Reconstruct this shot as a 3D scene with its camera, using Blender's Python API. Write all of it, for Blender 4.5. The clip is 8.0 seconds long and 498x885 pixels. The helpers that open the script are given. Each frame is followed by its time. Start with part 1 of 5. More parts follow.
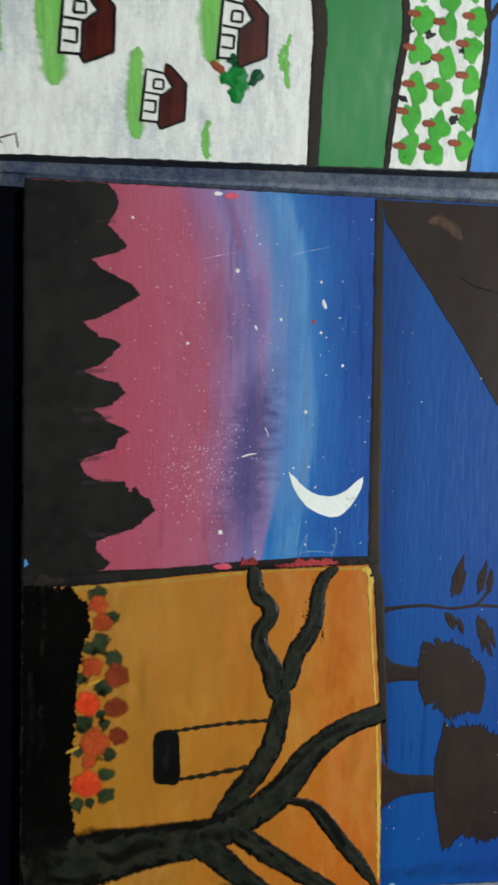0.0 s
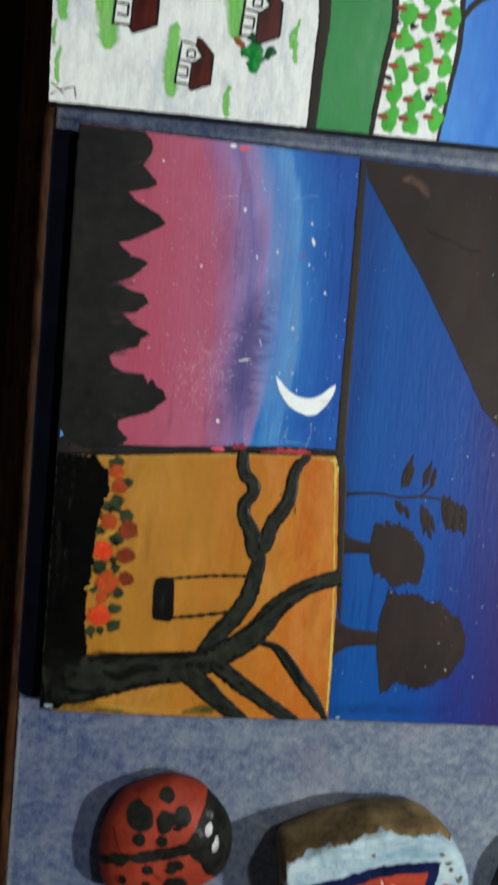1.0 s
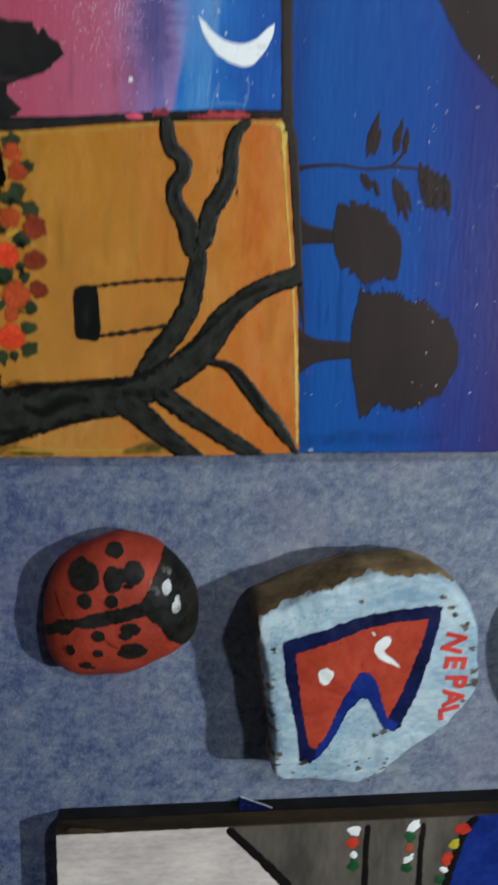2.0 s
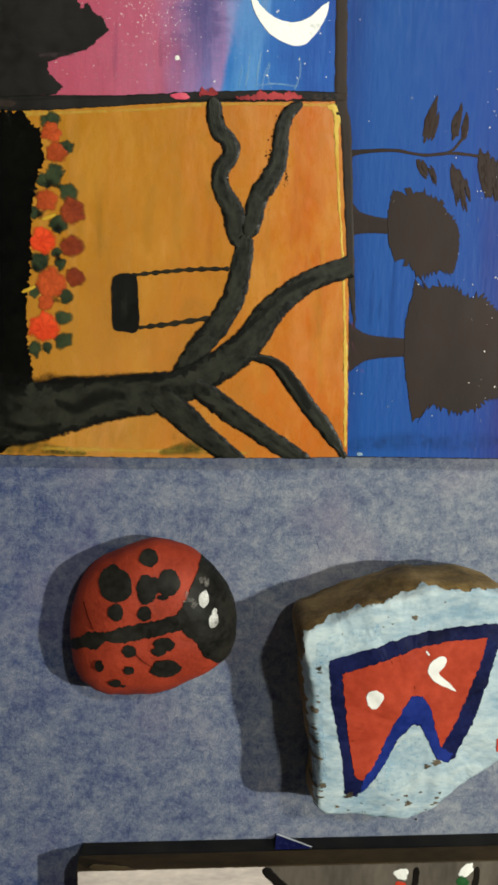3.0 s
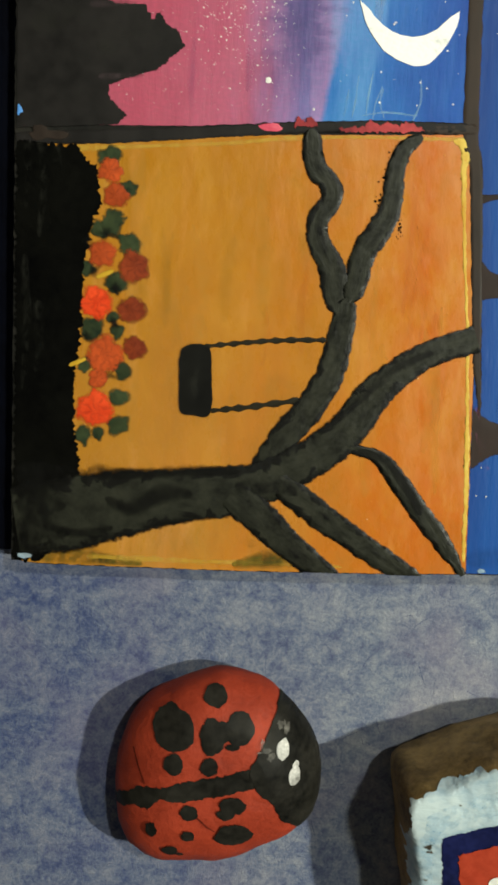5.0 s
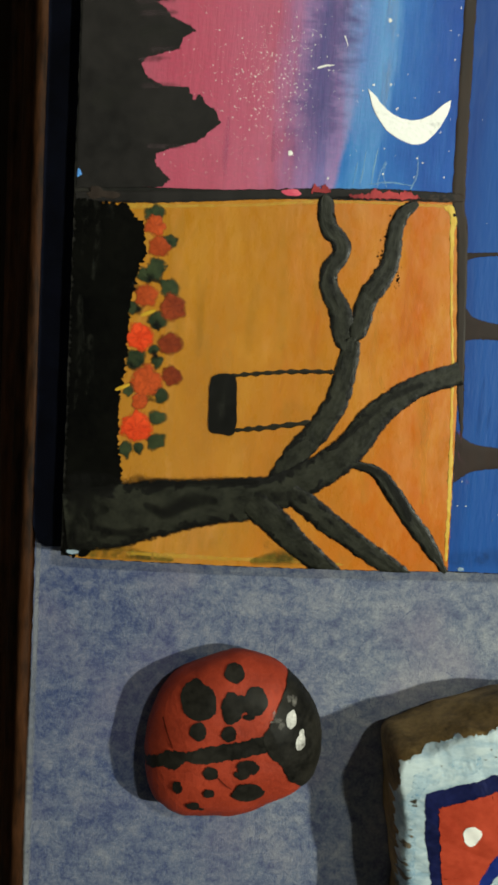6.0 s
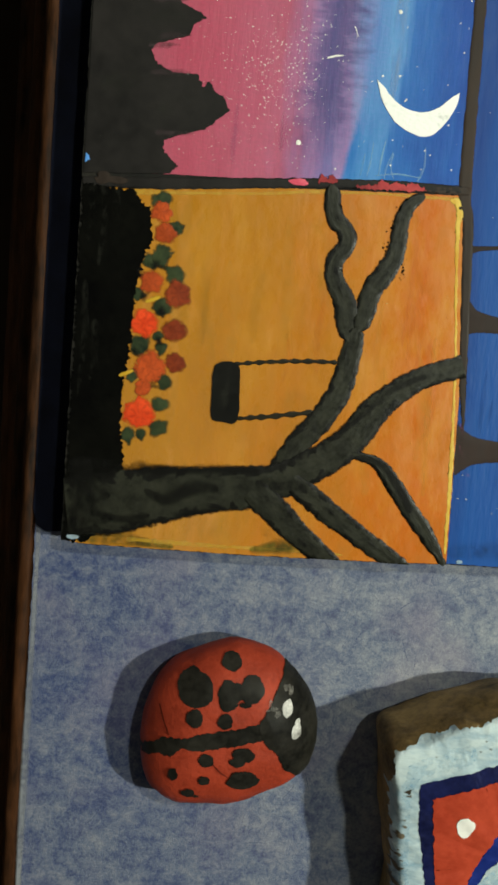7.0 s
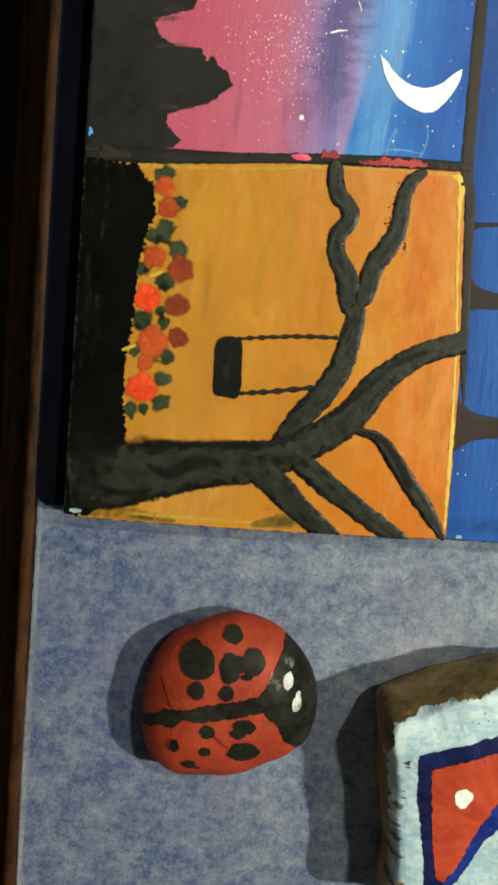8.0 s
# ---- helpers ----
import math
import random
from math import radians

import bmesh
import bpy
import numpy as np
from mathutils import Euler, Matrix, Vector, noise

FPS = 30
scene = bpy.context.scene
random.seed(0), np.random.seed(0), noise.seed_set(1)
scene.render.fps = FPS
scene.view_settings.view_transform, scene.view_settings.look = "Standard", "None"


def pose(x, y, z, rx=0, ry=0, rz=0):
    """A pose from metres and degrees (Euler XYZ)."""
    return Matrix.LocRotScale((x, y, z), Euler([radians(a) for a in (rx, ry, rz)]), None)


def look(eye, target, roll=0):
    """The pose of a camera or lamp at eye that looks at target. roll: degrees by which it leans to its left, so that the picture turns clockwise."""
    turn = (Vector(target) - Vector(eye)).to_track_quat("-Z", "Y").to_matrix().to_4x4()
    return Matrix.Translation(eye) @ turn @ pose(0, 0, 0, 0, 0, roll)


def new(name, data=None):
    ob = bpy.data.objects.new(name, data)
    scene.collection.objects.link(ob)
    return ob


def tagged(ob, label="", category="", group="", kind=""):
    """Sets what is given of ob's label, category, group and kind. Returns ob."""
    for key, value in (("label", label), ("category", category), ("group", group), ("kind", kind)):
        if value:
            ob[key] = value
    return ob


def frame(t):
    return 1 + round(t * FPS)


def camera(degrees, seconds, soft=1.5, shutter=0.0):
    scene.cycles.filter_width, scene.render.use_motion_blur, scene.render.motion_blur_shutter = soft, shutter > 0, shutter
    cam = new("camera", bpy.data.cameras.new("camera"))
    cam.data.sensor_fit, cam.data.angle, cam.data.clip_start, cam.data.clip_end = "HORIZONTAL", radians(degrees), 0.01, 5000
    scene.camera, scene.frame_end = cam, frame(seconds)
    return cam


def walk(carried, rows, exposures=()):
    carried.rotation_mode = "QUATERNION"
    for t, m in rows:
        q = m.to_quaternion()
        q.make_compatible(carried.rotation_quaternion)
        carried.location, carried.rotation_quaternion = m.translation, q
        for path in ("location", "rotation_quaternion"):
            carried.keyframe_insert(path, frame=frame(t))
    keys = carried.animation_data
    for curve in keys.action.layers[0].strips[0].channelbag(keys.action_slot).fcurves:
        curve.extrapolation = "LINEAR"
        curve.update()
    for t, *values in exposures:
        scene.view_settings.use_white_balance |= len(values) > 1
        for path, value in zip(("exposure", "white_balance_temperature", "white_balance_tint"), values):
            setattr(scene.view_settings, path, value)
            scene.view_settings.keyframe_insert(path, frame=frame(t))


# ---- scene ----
cam = camera(30.98, 8.0, 3.0, 0.4)
PATH = [
    (0, -0.07874, 0.16116, 0.26061, -5.989, -7.494, 1.826),
    (0.5, -0.08185, 0.16070, 0.29570, -6.420, -6.004, 4.229),
    (1, -0.08163, 0.14677, 0.32509, -8.510, -6.643, 5.535),
    (1.5, -0.05109, 0.11038, 0.31216, -12.232, -6.260, 2.500),
    (2, -0.04536, 0.06516, 0.28509, -12.679, -5.765, 1.071),
    (2.2, -0.04559, 0.05392, 0.27473, -11.993, -4.992, 1.007),
    (3.5, -0.05511, 0.04707, 0.26420, -9.003, -4.484, 1.945),
    (4, -0.05293, 0.05065, 0.23625, -8.504, -3.797, 1.955),
    (4.5, -0.05554, 0.05619, 0.22038, -8.150, -2.760, 2.318),
    (5, -0.06152, 0.05765, 0.21553, -7.843, -1.968, 2.482),
    (5.2, -0.06307, 0.05811, 0.21667, -7.579, -1.913, 2.339),
    (6.3, -0.07956, 0.06677, 0.25649, -7.879, -4.414, 4.239),
    (6.5, -0.07785, 0.06655, 0.25320, -7.718, -4.136, 4.477),
    (7, -0.07855, 0.06266, 0.25079, -7.977, -4.064, 4.809),
    (7.5, -0.07796, 0.06249, 0.25150, -8.206, -4.225, 5.263),
    (8, -0.08042, 0.05912, 0.25266, -8.752, -4.388, 5.032),
]
walk(cam, [(t, pose(*p)) for t, *p in PATH], ((0, -0.36, 5750, -1), (1, -0.24, 5700, 0), (1.5, -0.29, 5450, 3), (2.2, -0.37, 5400, 3), (3.4, 0.23, 6850, -1), (4.2, 0.23, 6900, -2), (5, 0.14, 6650, -4), (6.4, -0.04, 6600, -6), (7.2, 0.07, 6600, -6), (7.5, 0.29, 6650, -7), (8, 0.37, 6750, -8)))

# ---- light: two lamps hung over the far side of the table ----
def hanging_lamp(eye, watts, size):
    data = bpy.data.lights.new("hanging_lamp", "AREA")
    data.shape, data.size, data.energy, data.color = "DISK", size, watts, (1.0, 0.95, 0.87)
    lamp = new("hanging_lamp_light", data)
    lamp.matrix_world = look(eye, (-0.03, 0.02, 0.0))
    return lamp


hanging_lamp((0.45, 0.04, 0.57), 4.7, 0.024)
hanging_lamp((0.28, 0.52, 0.95), 4.4, 0.06)
# unseen soft fill added overhead to lift the shadows, warm like room light
room = bpy.data.lights.new("fill_light", "AREA")
room.shape, room.size, room.energy, room.color = "DISK", 0.7, 1.1, (1.0, 0.89, 0.75)
new("fill_light", room).matrix_world = look((-0.25, -0.3, 1.72), (-0.25, -0.28, 0.0))
world = bpy.data.worlds.new("world")
world.use_nodes = True
world.node_tree.nodes["Background"].inputs[0].default_value = (0.02, 0.02, 0.022, 1)
scene.world = world


# ---- small tools ----
def srgb(r, g, b):
    return tuple(((c / 255 + 0.055) / 1.055) ** 2.4 if c > 10 else c / 255 / 12.92 for c in (r, g, b)) + (1.0,)


def mm(p, origin=(0, 0)):
    return ((p[0] - origin[0]) / 1000, (p[1] - origin[1]) / 1000)


def mesh_of(verts, faces, smooth=True, brush=None):
    """A mesh; brush gives each vertex its way along a stroke (mm) and out from its middle line (0 to 1)."""
    me = bpy.data.meshes.new("mesh")
    me.from_pydata([tuple(v) for v in verts], [], faces)
    me.update()
    if smooth:
        me.polygons.foreach_set("use_smooth", [True] * len(me.polygons))
    if brush:
        layer = me.uv_layers.new(name="brush")
        for loop in me.loops:
            layer.data[loop.index].uv = brush[loop.vertex_index]
    return me


def part(name, me, material, parent=None, label=""):
    ob = new(name, me)
    me.name = name
    me.materials.append(material)
    ob.parent = parent
    if label:
        ob["label"] = label
    return ob


def thing(name, at, label, category, group="", kind="", turn=0.0):
    ob = new(name)
    ob.empty_display_size = 0.02
    ob.matrix_world = pose(*at, 0, 0, turn)
    return tagged(ob, label, category, group, kind)


def curve_through(ctrl, steps, closed):
    """Catmull-Rom points through the control rows (any width)."""
    c = [np.array(p, float) for p in ctrl]
    n, out = len(c), []
    for i in range(n if closed else n - 1):
        a = c[(i - 1) % n] if closed or i else 2 * c[0] - c[1]
        b, d = c[i], c[(i + 1) % n]
        e = c[(i + 2) % n] if closed or i + 2 < n else 2 * c[-1] - c[-2]
        for k in range(steps):
            u = k / steps
            out.append(0.5 * (2 * b + (d - a) * u + (2 * a - 5 * b + 4 * d - e) * u * u + (3 * b - a - 3 * d + e) * u ** 3))
    if not closed:
        out.append(c[-1])
    return out


def ragged(poly, step, amp, seed=0.0, grain=0.6):
    """A closed outline cut into short steps and roughened like the edge of dry paint (mm)."""
    out, n = [], len(poly)
    for i in range(n):
        a, b = np.array(poly[i][:2], float), np.array(poly[(i + 1) % n][:2], float)
        far = np.linalg.norm(b - a)
        if far < 1e-9:
            continue
        side = np.array([-(b - a)[1], (b - a)[0]]) / far
        for k in range(max(1, int(far / step))):
            p = a + (b - a) * k / max(1, int(far / step))
            w = noise.noise((p[0] * grain, p[1] * grain, seed)) + 0.6 * noise.noise((p[0] * grain * 3, p[1] * grain * 3, seed + 7))
            out.append(p + side * w * amp)
    return out


def slab(poly, z0, z1, origin=(0, 0)):
    """A flat patch of paint or board with upright edges."""
    pts = [mm(p, origin) for p in poly]
    area = sum(a[0] * b[1] - b[0] * a[1] for a, b in zip(pts, pts[1:] + pts[:1]))
    if area < 0:
        pts.reverse()
    n = len(pts)
    verts = [(x, y, z0) for x, y in pts] + [(x, y, z1) for x, y in pts]
    faces = [tuple(range(n, 2 * n))] + [(i, (i + 1) % n, n + (i + 1) % n, n + i) for i in range(n)]
    return mesh_of(verts, faces, smooth=False)


def stroke(ctrl, z0, thick, origin=(0, 0), steps=8, amp=0.25, seed=0.0, caps=True, bead=0.0):
    """A brush stroke: rows of x, y, width (mm), domed across, with uneven sides."""
    line = curve_through(ctrl, steps, False)
    n, verts, faces, brush, way = len(line), [], [], [], 0.0
    for i, (x, y, w) in enumerate(line):
        a, b = line[max(0, i - 1)], line[min(n - 1, i + 1)]
        way += math.hypot(x - line[i - 1][0], y - line[i - 1][1]) if i else 0.0
        d = np.array([b[0] - a[0], b[1] - a[1]])
        d = d / (np.linalg.norm(d) + 1e-9)
        side = np.array([-d[1], d[0]])
        if bead:
            w *= 1 + bead * math.sin(i * 1.25)
        if caps:
            reach = min(np.hypot(x - line[0][0], y - line[0][1]), np.hypot(x - line[-1][0], y - line[-1][1]))
            q = min(1.0, reach / (0.5 * w + 1e-6))
            w *= max(0.35, math.sqrt(max(0.0, 1 - (1 - q) ** 2)))
        for k, (o, h) in enumerate(((-1, 0), (-0.9, 0.85), (-0.4, 0.95), (0.05, 0.9), (0.45, 1.0), (0.9, 0.8), (1, 0))):
            rough = amp * (noise.noise((x * 0.5 + o * 3, y * 0.5, seed)) + 0.7 * noise.noise((x * 1.7 + o * 5, y * 1.7, seed + 3))) if abs(o) > 0.8 else 0
            p = np.array([x, y]) + side * (o * w / 2 + math.copysign(1, o) * rough)
            lift = h * thick * 0.38 * (1 + 0.35 * noise.noise((x * 0.8, y * 0.8, seed + o)))
            brush.append((way, o))
            verts.append((*mm((p[0], max(p[1], -0.7) if origin == (-107.5, 0.0) else p[1]), origin), z0 + lift))
        if i:
            r = (i - 1) * 7
            faces += [(r + k, r + k + 1, r + k + 8, r + k + 7) for k in range(6)]
    return mesh_of(verts, faces, True, brush)


def daub(x, y, rx, ry, z0, thick, origin=(0, 0), seed=0.0, rough=0.22, turn=0.0, petals=0):
    """One press of a loaded brush: a low rounded blob with an uneven rim (mm)."""
    n, verts, faces = 22, [], []
    ct, st = math.cos(turn), math.sin(turn)
    rings = ((1.0, 0.0), (0.86, 0.8), (0.6, 1.0), (0.3, 0.85))
    for f, h in rings:
        for i in range(n):
            a = 2 * math.pi * i / n
            r = f * (1 + rough * noise.noise((math.cos(a) * 1.3, math.sin(a) * 1.3, seed)) * 1.6 + (0.05 * math.cos(petals * a) if petals else 0))
            u, v = rx * r * math.cos(a), ry * r * math.sin(a)
            lift = thick * 0.4 * h * (1 + 0.4 * noise.noise((u * 1.1, v * 1.1, seed + 5)))
            verts.append((*mm((x + u * ct - v * st, y + u * st + v * ct), origin), z0 + lift))
    verts.append((*mm((x, y), origin), z0 + thick * 0.9))
    for k in range(3):
        faces += [(k * n + i, k * n + (i + 1) % n, (k + 1) * n + (i + 1) % n, (k + 1) * n + i) for i in range(n)]
    faces += [(3 * n + i, 3 * n + (i + 1) % n, 4 * n) for i in range(n)]
    return mesh_of(verts, faces, True, [(3.0 * i, f) for f, _ in rings for i in range(n)] + [(0.0, 0.0)])


def specks(rows, z0, origin=(0, 0)):
    """Spattered dots, joined: rows of x, y, radius (mm)."""
    verts, faces = [], []
    for x, y, r in rows:
        k = len(verts)
        verts += [(*mm((x + r * math.cos(a * math.pi / 3), y + r * math.sin(a * math.pi / 3)), origin), z0) for a in range(6)]
        verts.append((*mm((x, y), origin), z0 + r * 0.0004))
        faces += [(k + i, k + (i + 1) % 6, k + 6) for i in range(6)]
    return mesh_of(verts, faces)


# ---- materials ----
def nodes_of(name):
    m = bpy.data.materials.new(name)
    m.use_nodes = True
    return m, m.node_tree, m.node_tree.nodes["Principled BSDF"]


def link(tree, a, b):
    tree.links.new(a, b)


def coords(tree, scale=(1, 1, 1), turn=0.0):
    c = tree.nodes.new("ShaderNodeTexCoord")
    m = tree.nodes.new("ShaderNodeMapping")
    m.inputs["Scale"].default_value = scale
    m.inputs["Rotation"].default_value = (0, 0, radians(turn))
    link(tree, c.outputs["Object"], m.inputs["Vector"])
    return m.outputs["Vector"]


def noise_of(tree, vec, scale, detail=4.0, rough=0.6, twist=0.0):
    n = tree.nodes.new("ShaderNodeTexNoise")
    n.inputs["Scale"].default_value, n.inputs["Detail"].default_value, n.inputs["Roughness"].default_value = scale, detail, rough
    n.inputs["Distortion"].default_value = twist
    link(tree, vec, n.inputs["Vector"])
    return n.outputs["Fac"]


def ramp(tree, fac, stops):
    r = tree.nodes.new("ShaderNodeValToRGB")
    e = r.color_ramp.elements
    while len(e) < len(stops):
        e.new(0.5)
    for el, (p, c) in zip(e, stops):
        el.position, el.color = p, c
    link(tree, fac, r.inputs["Fac"])
    return r.outputs["Color"]


def mix(tree, fac, a, b, blend="MIX"):
    m = tree.nodes.new("ShaderNodeMix")
    m.data_type, m.blend_type = "RGBA", blend
    for value, socket in ((fac, m.inputs[0]), (a, m.inputs[6]), (b, m.inputs[7])):
        if hasattr(value, "is_output"):
            link(tree, value, socket)
        else:
            socket.default_value = value
    return m.outputs[2]


def maths(tree, op, a, b=0.0, c=0.0):
    m = tree.nodes.new("ShaderNodeMath")
    m.operation = op
    for value, socket in zip((a, b, c), m.inputs):
        if hasattr(value, "is_output"):
            link(tree, value, socket)
        else:
            socket.default_value = value
    return m.outputs[0]


def relief(tree, bsdf, height, depth):
    b = tree.nodes.new("ShaderNodeBump")
    b.inputs["Strength"].default_value, b.inputs["Distance"].default_value = 1.0, depth
    link(tree, height, b.inputs["Height"])
    link(tree, b.outputs["Normal"], bsdf.inputs["Normal"])


def paint(name, one, two, rough=0.45, along=(1, 1), scale=220.0, depth=0.00006, contrast=(0.35, 0.65), vary=0.0, gloss=0.16, dry=0.0):
    """Acrylic paint: two tones dragged along the brush, with fine ridges. along: the stretch in x and y; dry: how far its rim thins out."""
    m, tree, bsdf = nodes_of(name)
    vec = coords(tree, (along[0], along[1], 1))
    broad = noise_of(tree, vec, scale * 0.3, 3)
    fine = noise_of(tree, vec, scale * 2.2, 3)
    fac = maths(tree, "ADD", maths(tree, "MULTIPLY", broad, 0.65), maths(tree, "MULTIPLY", fine, 0.35))
    col = ramp(tree, fac, ((contrast[0], srgb(*one)), (contrast[1], srgb(*two))))
    if vary:
        info = tree.nodes.new("ShaderNodeObjectInfo")
        hsv = tree.nodes.new("ShaderNodeHueSaturation")
        link(tree, maths(tree, "MULTIPLY_ADD", info.outputs["Random"], vary, 1 - vary / 2), hsv.inputs["Value"])
        link(tree, col, hsv.inputs["Color"])
        col = hsv.outputs["Color"]
    link(tree, col, bsdf.inputs["Base Color"])
    link(tree, maths(tree, "MULTIPLY_ADD", fine, 0.3, rough - 0.15), bsdf.inputs["Roughness"])
    bsdf.inputs["Specular IOR Level"].default_value = gloss
    relief(tree, bsdf, fac, depth)
    if dry:
        dry_rim(tree, bsdf, dry)
    return m


def brush_way(tree):
    """The way along a brush stroke and the distance out from its middle line."""
    c = tree.nodes.new("ShaderNodeTexCoord")
    sep = tree.nodes.new("ShaderNodeSeparateXYZ")
    link(tree, c.outputs["UV"], sep.inputs[0])
    return sep.outputs["X"], sep.outputs["Y"]


def dry_rim(tree, bsdf, dry):
    """Let the paint break up towards the rim of a stroke or daub, where the brush ran dry."""
    _, out = brush_way(tree)
    crumbs = maths(tree, "ADD", maths(tree, "MULTIPLY", noise_of(tree, coords(tree), 620, 4, 0.7), 0.6), maths(tree, "MULTIPLY", noise_of(tree, coords(tree), 2100, 3), 0.4))
    left = maths(tree, "ADD", maths(tree, "SUBTRACT", 1.0, maths(tree, "ABSOLUTE", out)), maths(tree, "MULTIPLY_ADD", crumbs, 2.4 * dry, -1.2 * dry))
    link(tree, ramp(tree, left, ((0.02, (0, 0, 0, 1)), (0.04 + 0.5 * dry, (1, 1, 1, 1)))), bsdf.inputs["Alpha"])


def bark():
    """Grey-olive paint pulled along each branch over a black first coat that shows at the sides."""
    m, tree, bsdf = nodes_of("bark paint")
    way, out = brush_way(tree)
    info = tree.nodes.new("ShaderNodeObjectInfo")
    vec = tree.nodes.new("ShaderNodeCombineXYZ")
    for value, socket in ((maths(tree, "MULTIPLY", way, 0.10), vec.inputs[0]), (maths(tree, "MULTIPLY", out, 1.0), vec.inputs[1]), (maths(tree, "MULTIPLY", info.outputs["Random"], 40.0), vec.inputs[2])):
        link(tree, value, socket)
    streak = noise_of(tree, vec.outputs[0], 1.5, 3, 0.55)
    blotch = noise_of(tree, coords(tree), 150, 4, 0.65, 0.6)
    fine = noise_of(tree, coords(tree), 900, 3)
    fac = maths(tree, "ADD", maths(tree, "ADD", maths(tree, "MULTIPLY", streak, 0.5), maths(tree, "MULTIPLY", blotch, 0.38)), maths(tree, "MULTIPLY", fine, 0.12))
    col = ramp(tree, fac, ((0.36, srgb(6, 6, 5)), (0.41, srgb(24, 25, 19)), (0.52, srgb(40, 41, 33)), (0.72, srgb(56, 56, 46))))
    side = maths(tree, "ADD", maths(tree, "ABSOLUTE", out), maths(tree, "MULTIPLY_ADD", blotch, 2.2, -1.10))
    col = mix(tree, ramp(tree, side, ((0.62, (0, 0, 0, 1)), (0.74, (0.92, 0.92, 0.92, 1)))), col, srgb(6, 6, 5))
    link(tree, col, bsdf.inputs["Base Color"])
    link(tree, maths(tree, "MULTIPLY_ADD", fine, 0.4, 0.2), bsdf.inputs["Roughness"])
    bsdf.inputs["Specular IOR Level"].default_value = 0.18
    relief(tree, bsdf, maths(tree, "ADD", streak, blotch), 0.00014)
    dry_rim(tree, bsdf, 0.16)
    return m


def bloom(name, one, two, core, vary=0.2):
    """A painted flower head: strokes that run out from its middle, with a smudged rim."""
    m = paint(name, one, two, 0.42, scale=420, vary=vary, gloss=0.12)
    tree, bsdf = m.node_tree, m.node_tree.nodes["Principled BSDF"]
    way, out = brush_way(tree)
    wob = noise_of(tree, coords(tree), 420, 3)
    rays = maths(tree, "SINE", maths(tree, "ADD", maths(tree, "MULTIPLY", way, 2 * math.pi * 7 / 66), maths(tree, "MULTIPLY", wob, 14.0)))
    dark = maths(tree, "MULTIPLY", ramp(tree, rays, ((0.2, (0, 0, 0, 1)), (1.0, (0.42, 0.42, 0.42, 1)))), ramp(tree, out, ((0.15, (1, 1, 1, 1)), (0.85, (0.35, 0.35, 0.35, 1)))))
    old = bsdf.inputs["Base Color"].links[0].from_socket
    link(tree, mix(tree, dark, old, srgb(*core)), bsdf.inputs["Base Color"])
    dry_rim(tree, bsdf, 0.5)
    return m


black_paint = paint("black paint", (13, 12, 12), (41, 38, 37), 0.5, scale=120, contrast=(0.3, 0.7))
hedge_paint = paint("hedge paint", (1, 1, 1), (11, 11, 8), 0.6, scale=200, depth=0.00012, gloss=0.04)
bark_paint = bark()
line_paint = paint("line paint", (32, 26, 23), (55, 45, 39), 0.5, (1, 0.3), dry=0.14)
brown_paint = paint("brown paint", (37, 27, 24), (55, 41, 36), 0.55, (1, 0.4), 150, dry=0.1)
seat_paint = paint("seat paint", (5, 5, 4), (17, 17, 14), 0.4)
rope_paint = paint("rope paint", (19, 18, 13), (44, 40, 28), 0.4, dry=0.12)
moon_paint = paint("moon paint", (206, 206, 204), (252, 252, 249), 0.4, scale=420, depth=0.0003, contrast=(0.33, 0.48))
white_daub = paint("white daub", (226, 224, 220), (248, 246, 240), 0.4, dry=0.1)
flower_paint = bloom("flower paint", (150, 62, 28), (196, 82, 38), (92, 34, 20))
rust_paint = bloom("rust paint", (112, 44, 24), (150, 64, 34), (64, 24, 16), 0.3)
bright_flower = bloom("bright flower", (206, 56, 24), (240, 84, 42), (130, 34, 18))
leaf_paint = paint("leaf paint", (22, 34, 22), (64, 74, 46), 0.42, scale=300, vary=0.4, dry=0.55)
yellow_paint = paint("yellow paint", (190, 146, 36), (214, 176, 64), 0.38, (1, 0.25), dry=0.5)
yellow_edge = paint("worn yellow edge", (196, 146, 44), (222, 192, 92), 0.4, (1, 0.5), 420, dry=0.7)
pink_paint = paint("pink paint", (206, 66, 96), (232, 110, 130), 0.4, dry=0.3)
crimson_paint = paint("crimson paint", (122, 36, 42), (184, 66, 70), 0.42, dry=0.2)
sky_stroke = paint("pale sky stroke", (70, 140, 200), (140, 186, 222), 0.4, (1, 0.2))
edge_white = paint("edge white", (112, 142, 172), (176, 190, 200), 0.5, dry=0.5)
field_paint = paint("field paint", (46, 122, 58), (68, 148, 76), 0.36, (1, 0.35), 160)
crop_paint = paint("crop paint", (66, 158, 40), (100, 192, 60), 0.42, vary=0.15, dry=0.2)
stem_paint = paint("stem paint", (132, 64, 42), (164, 88, 56), 0.45, dry=0.25)
roof_paint = paint("roof paint", (46, 18, 16), (104, 34, 22), 0.35, (1, 0.3), 260)
shrub_paint = paint("shrub paint", (28, 120, 44), (60, 170, 64), 0.35, dry=0.3)
shrub_dark = paint("dark shrub paint", (14, 72, 40), (34, 104, 56), 0.35, dry=0.3)
ink = paint("ink", (14, 12, 12), (30, 26, 24), 0.4, dry=0.12)
faded_ink = paint("faded ink", (70, 50, 40), (110, 86, 66), 0.5, dry=0.4)
river_paint = paint("river paint", (52, 112, 206), (98, 158, 234), 0.4, (1, 0.25), 140)


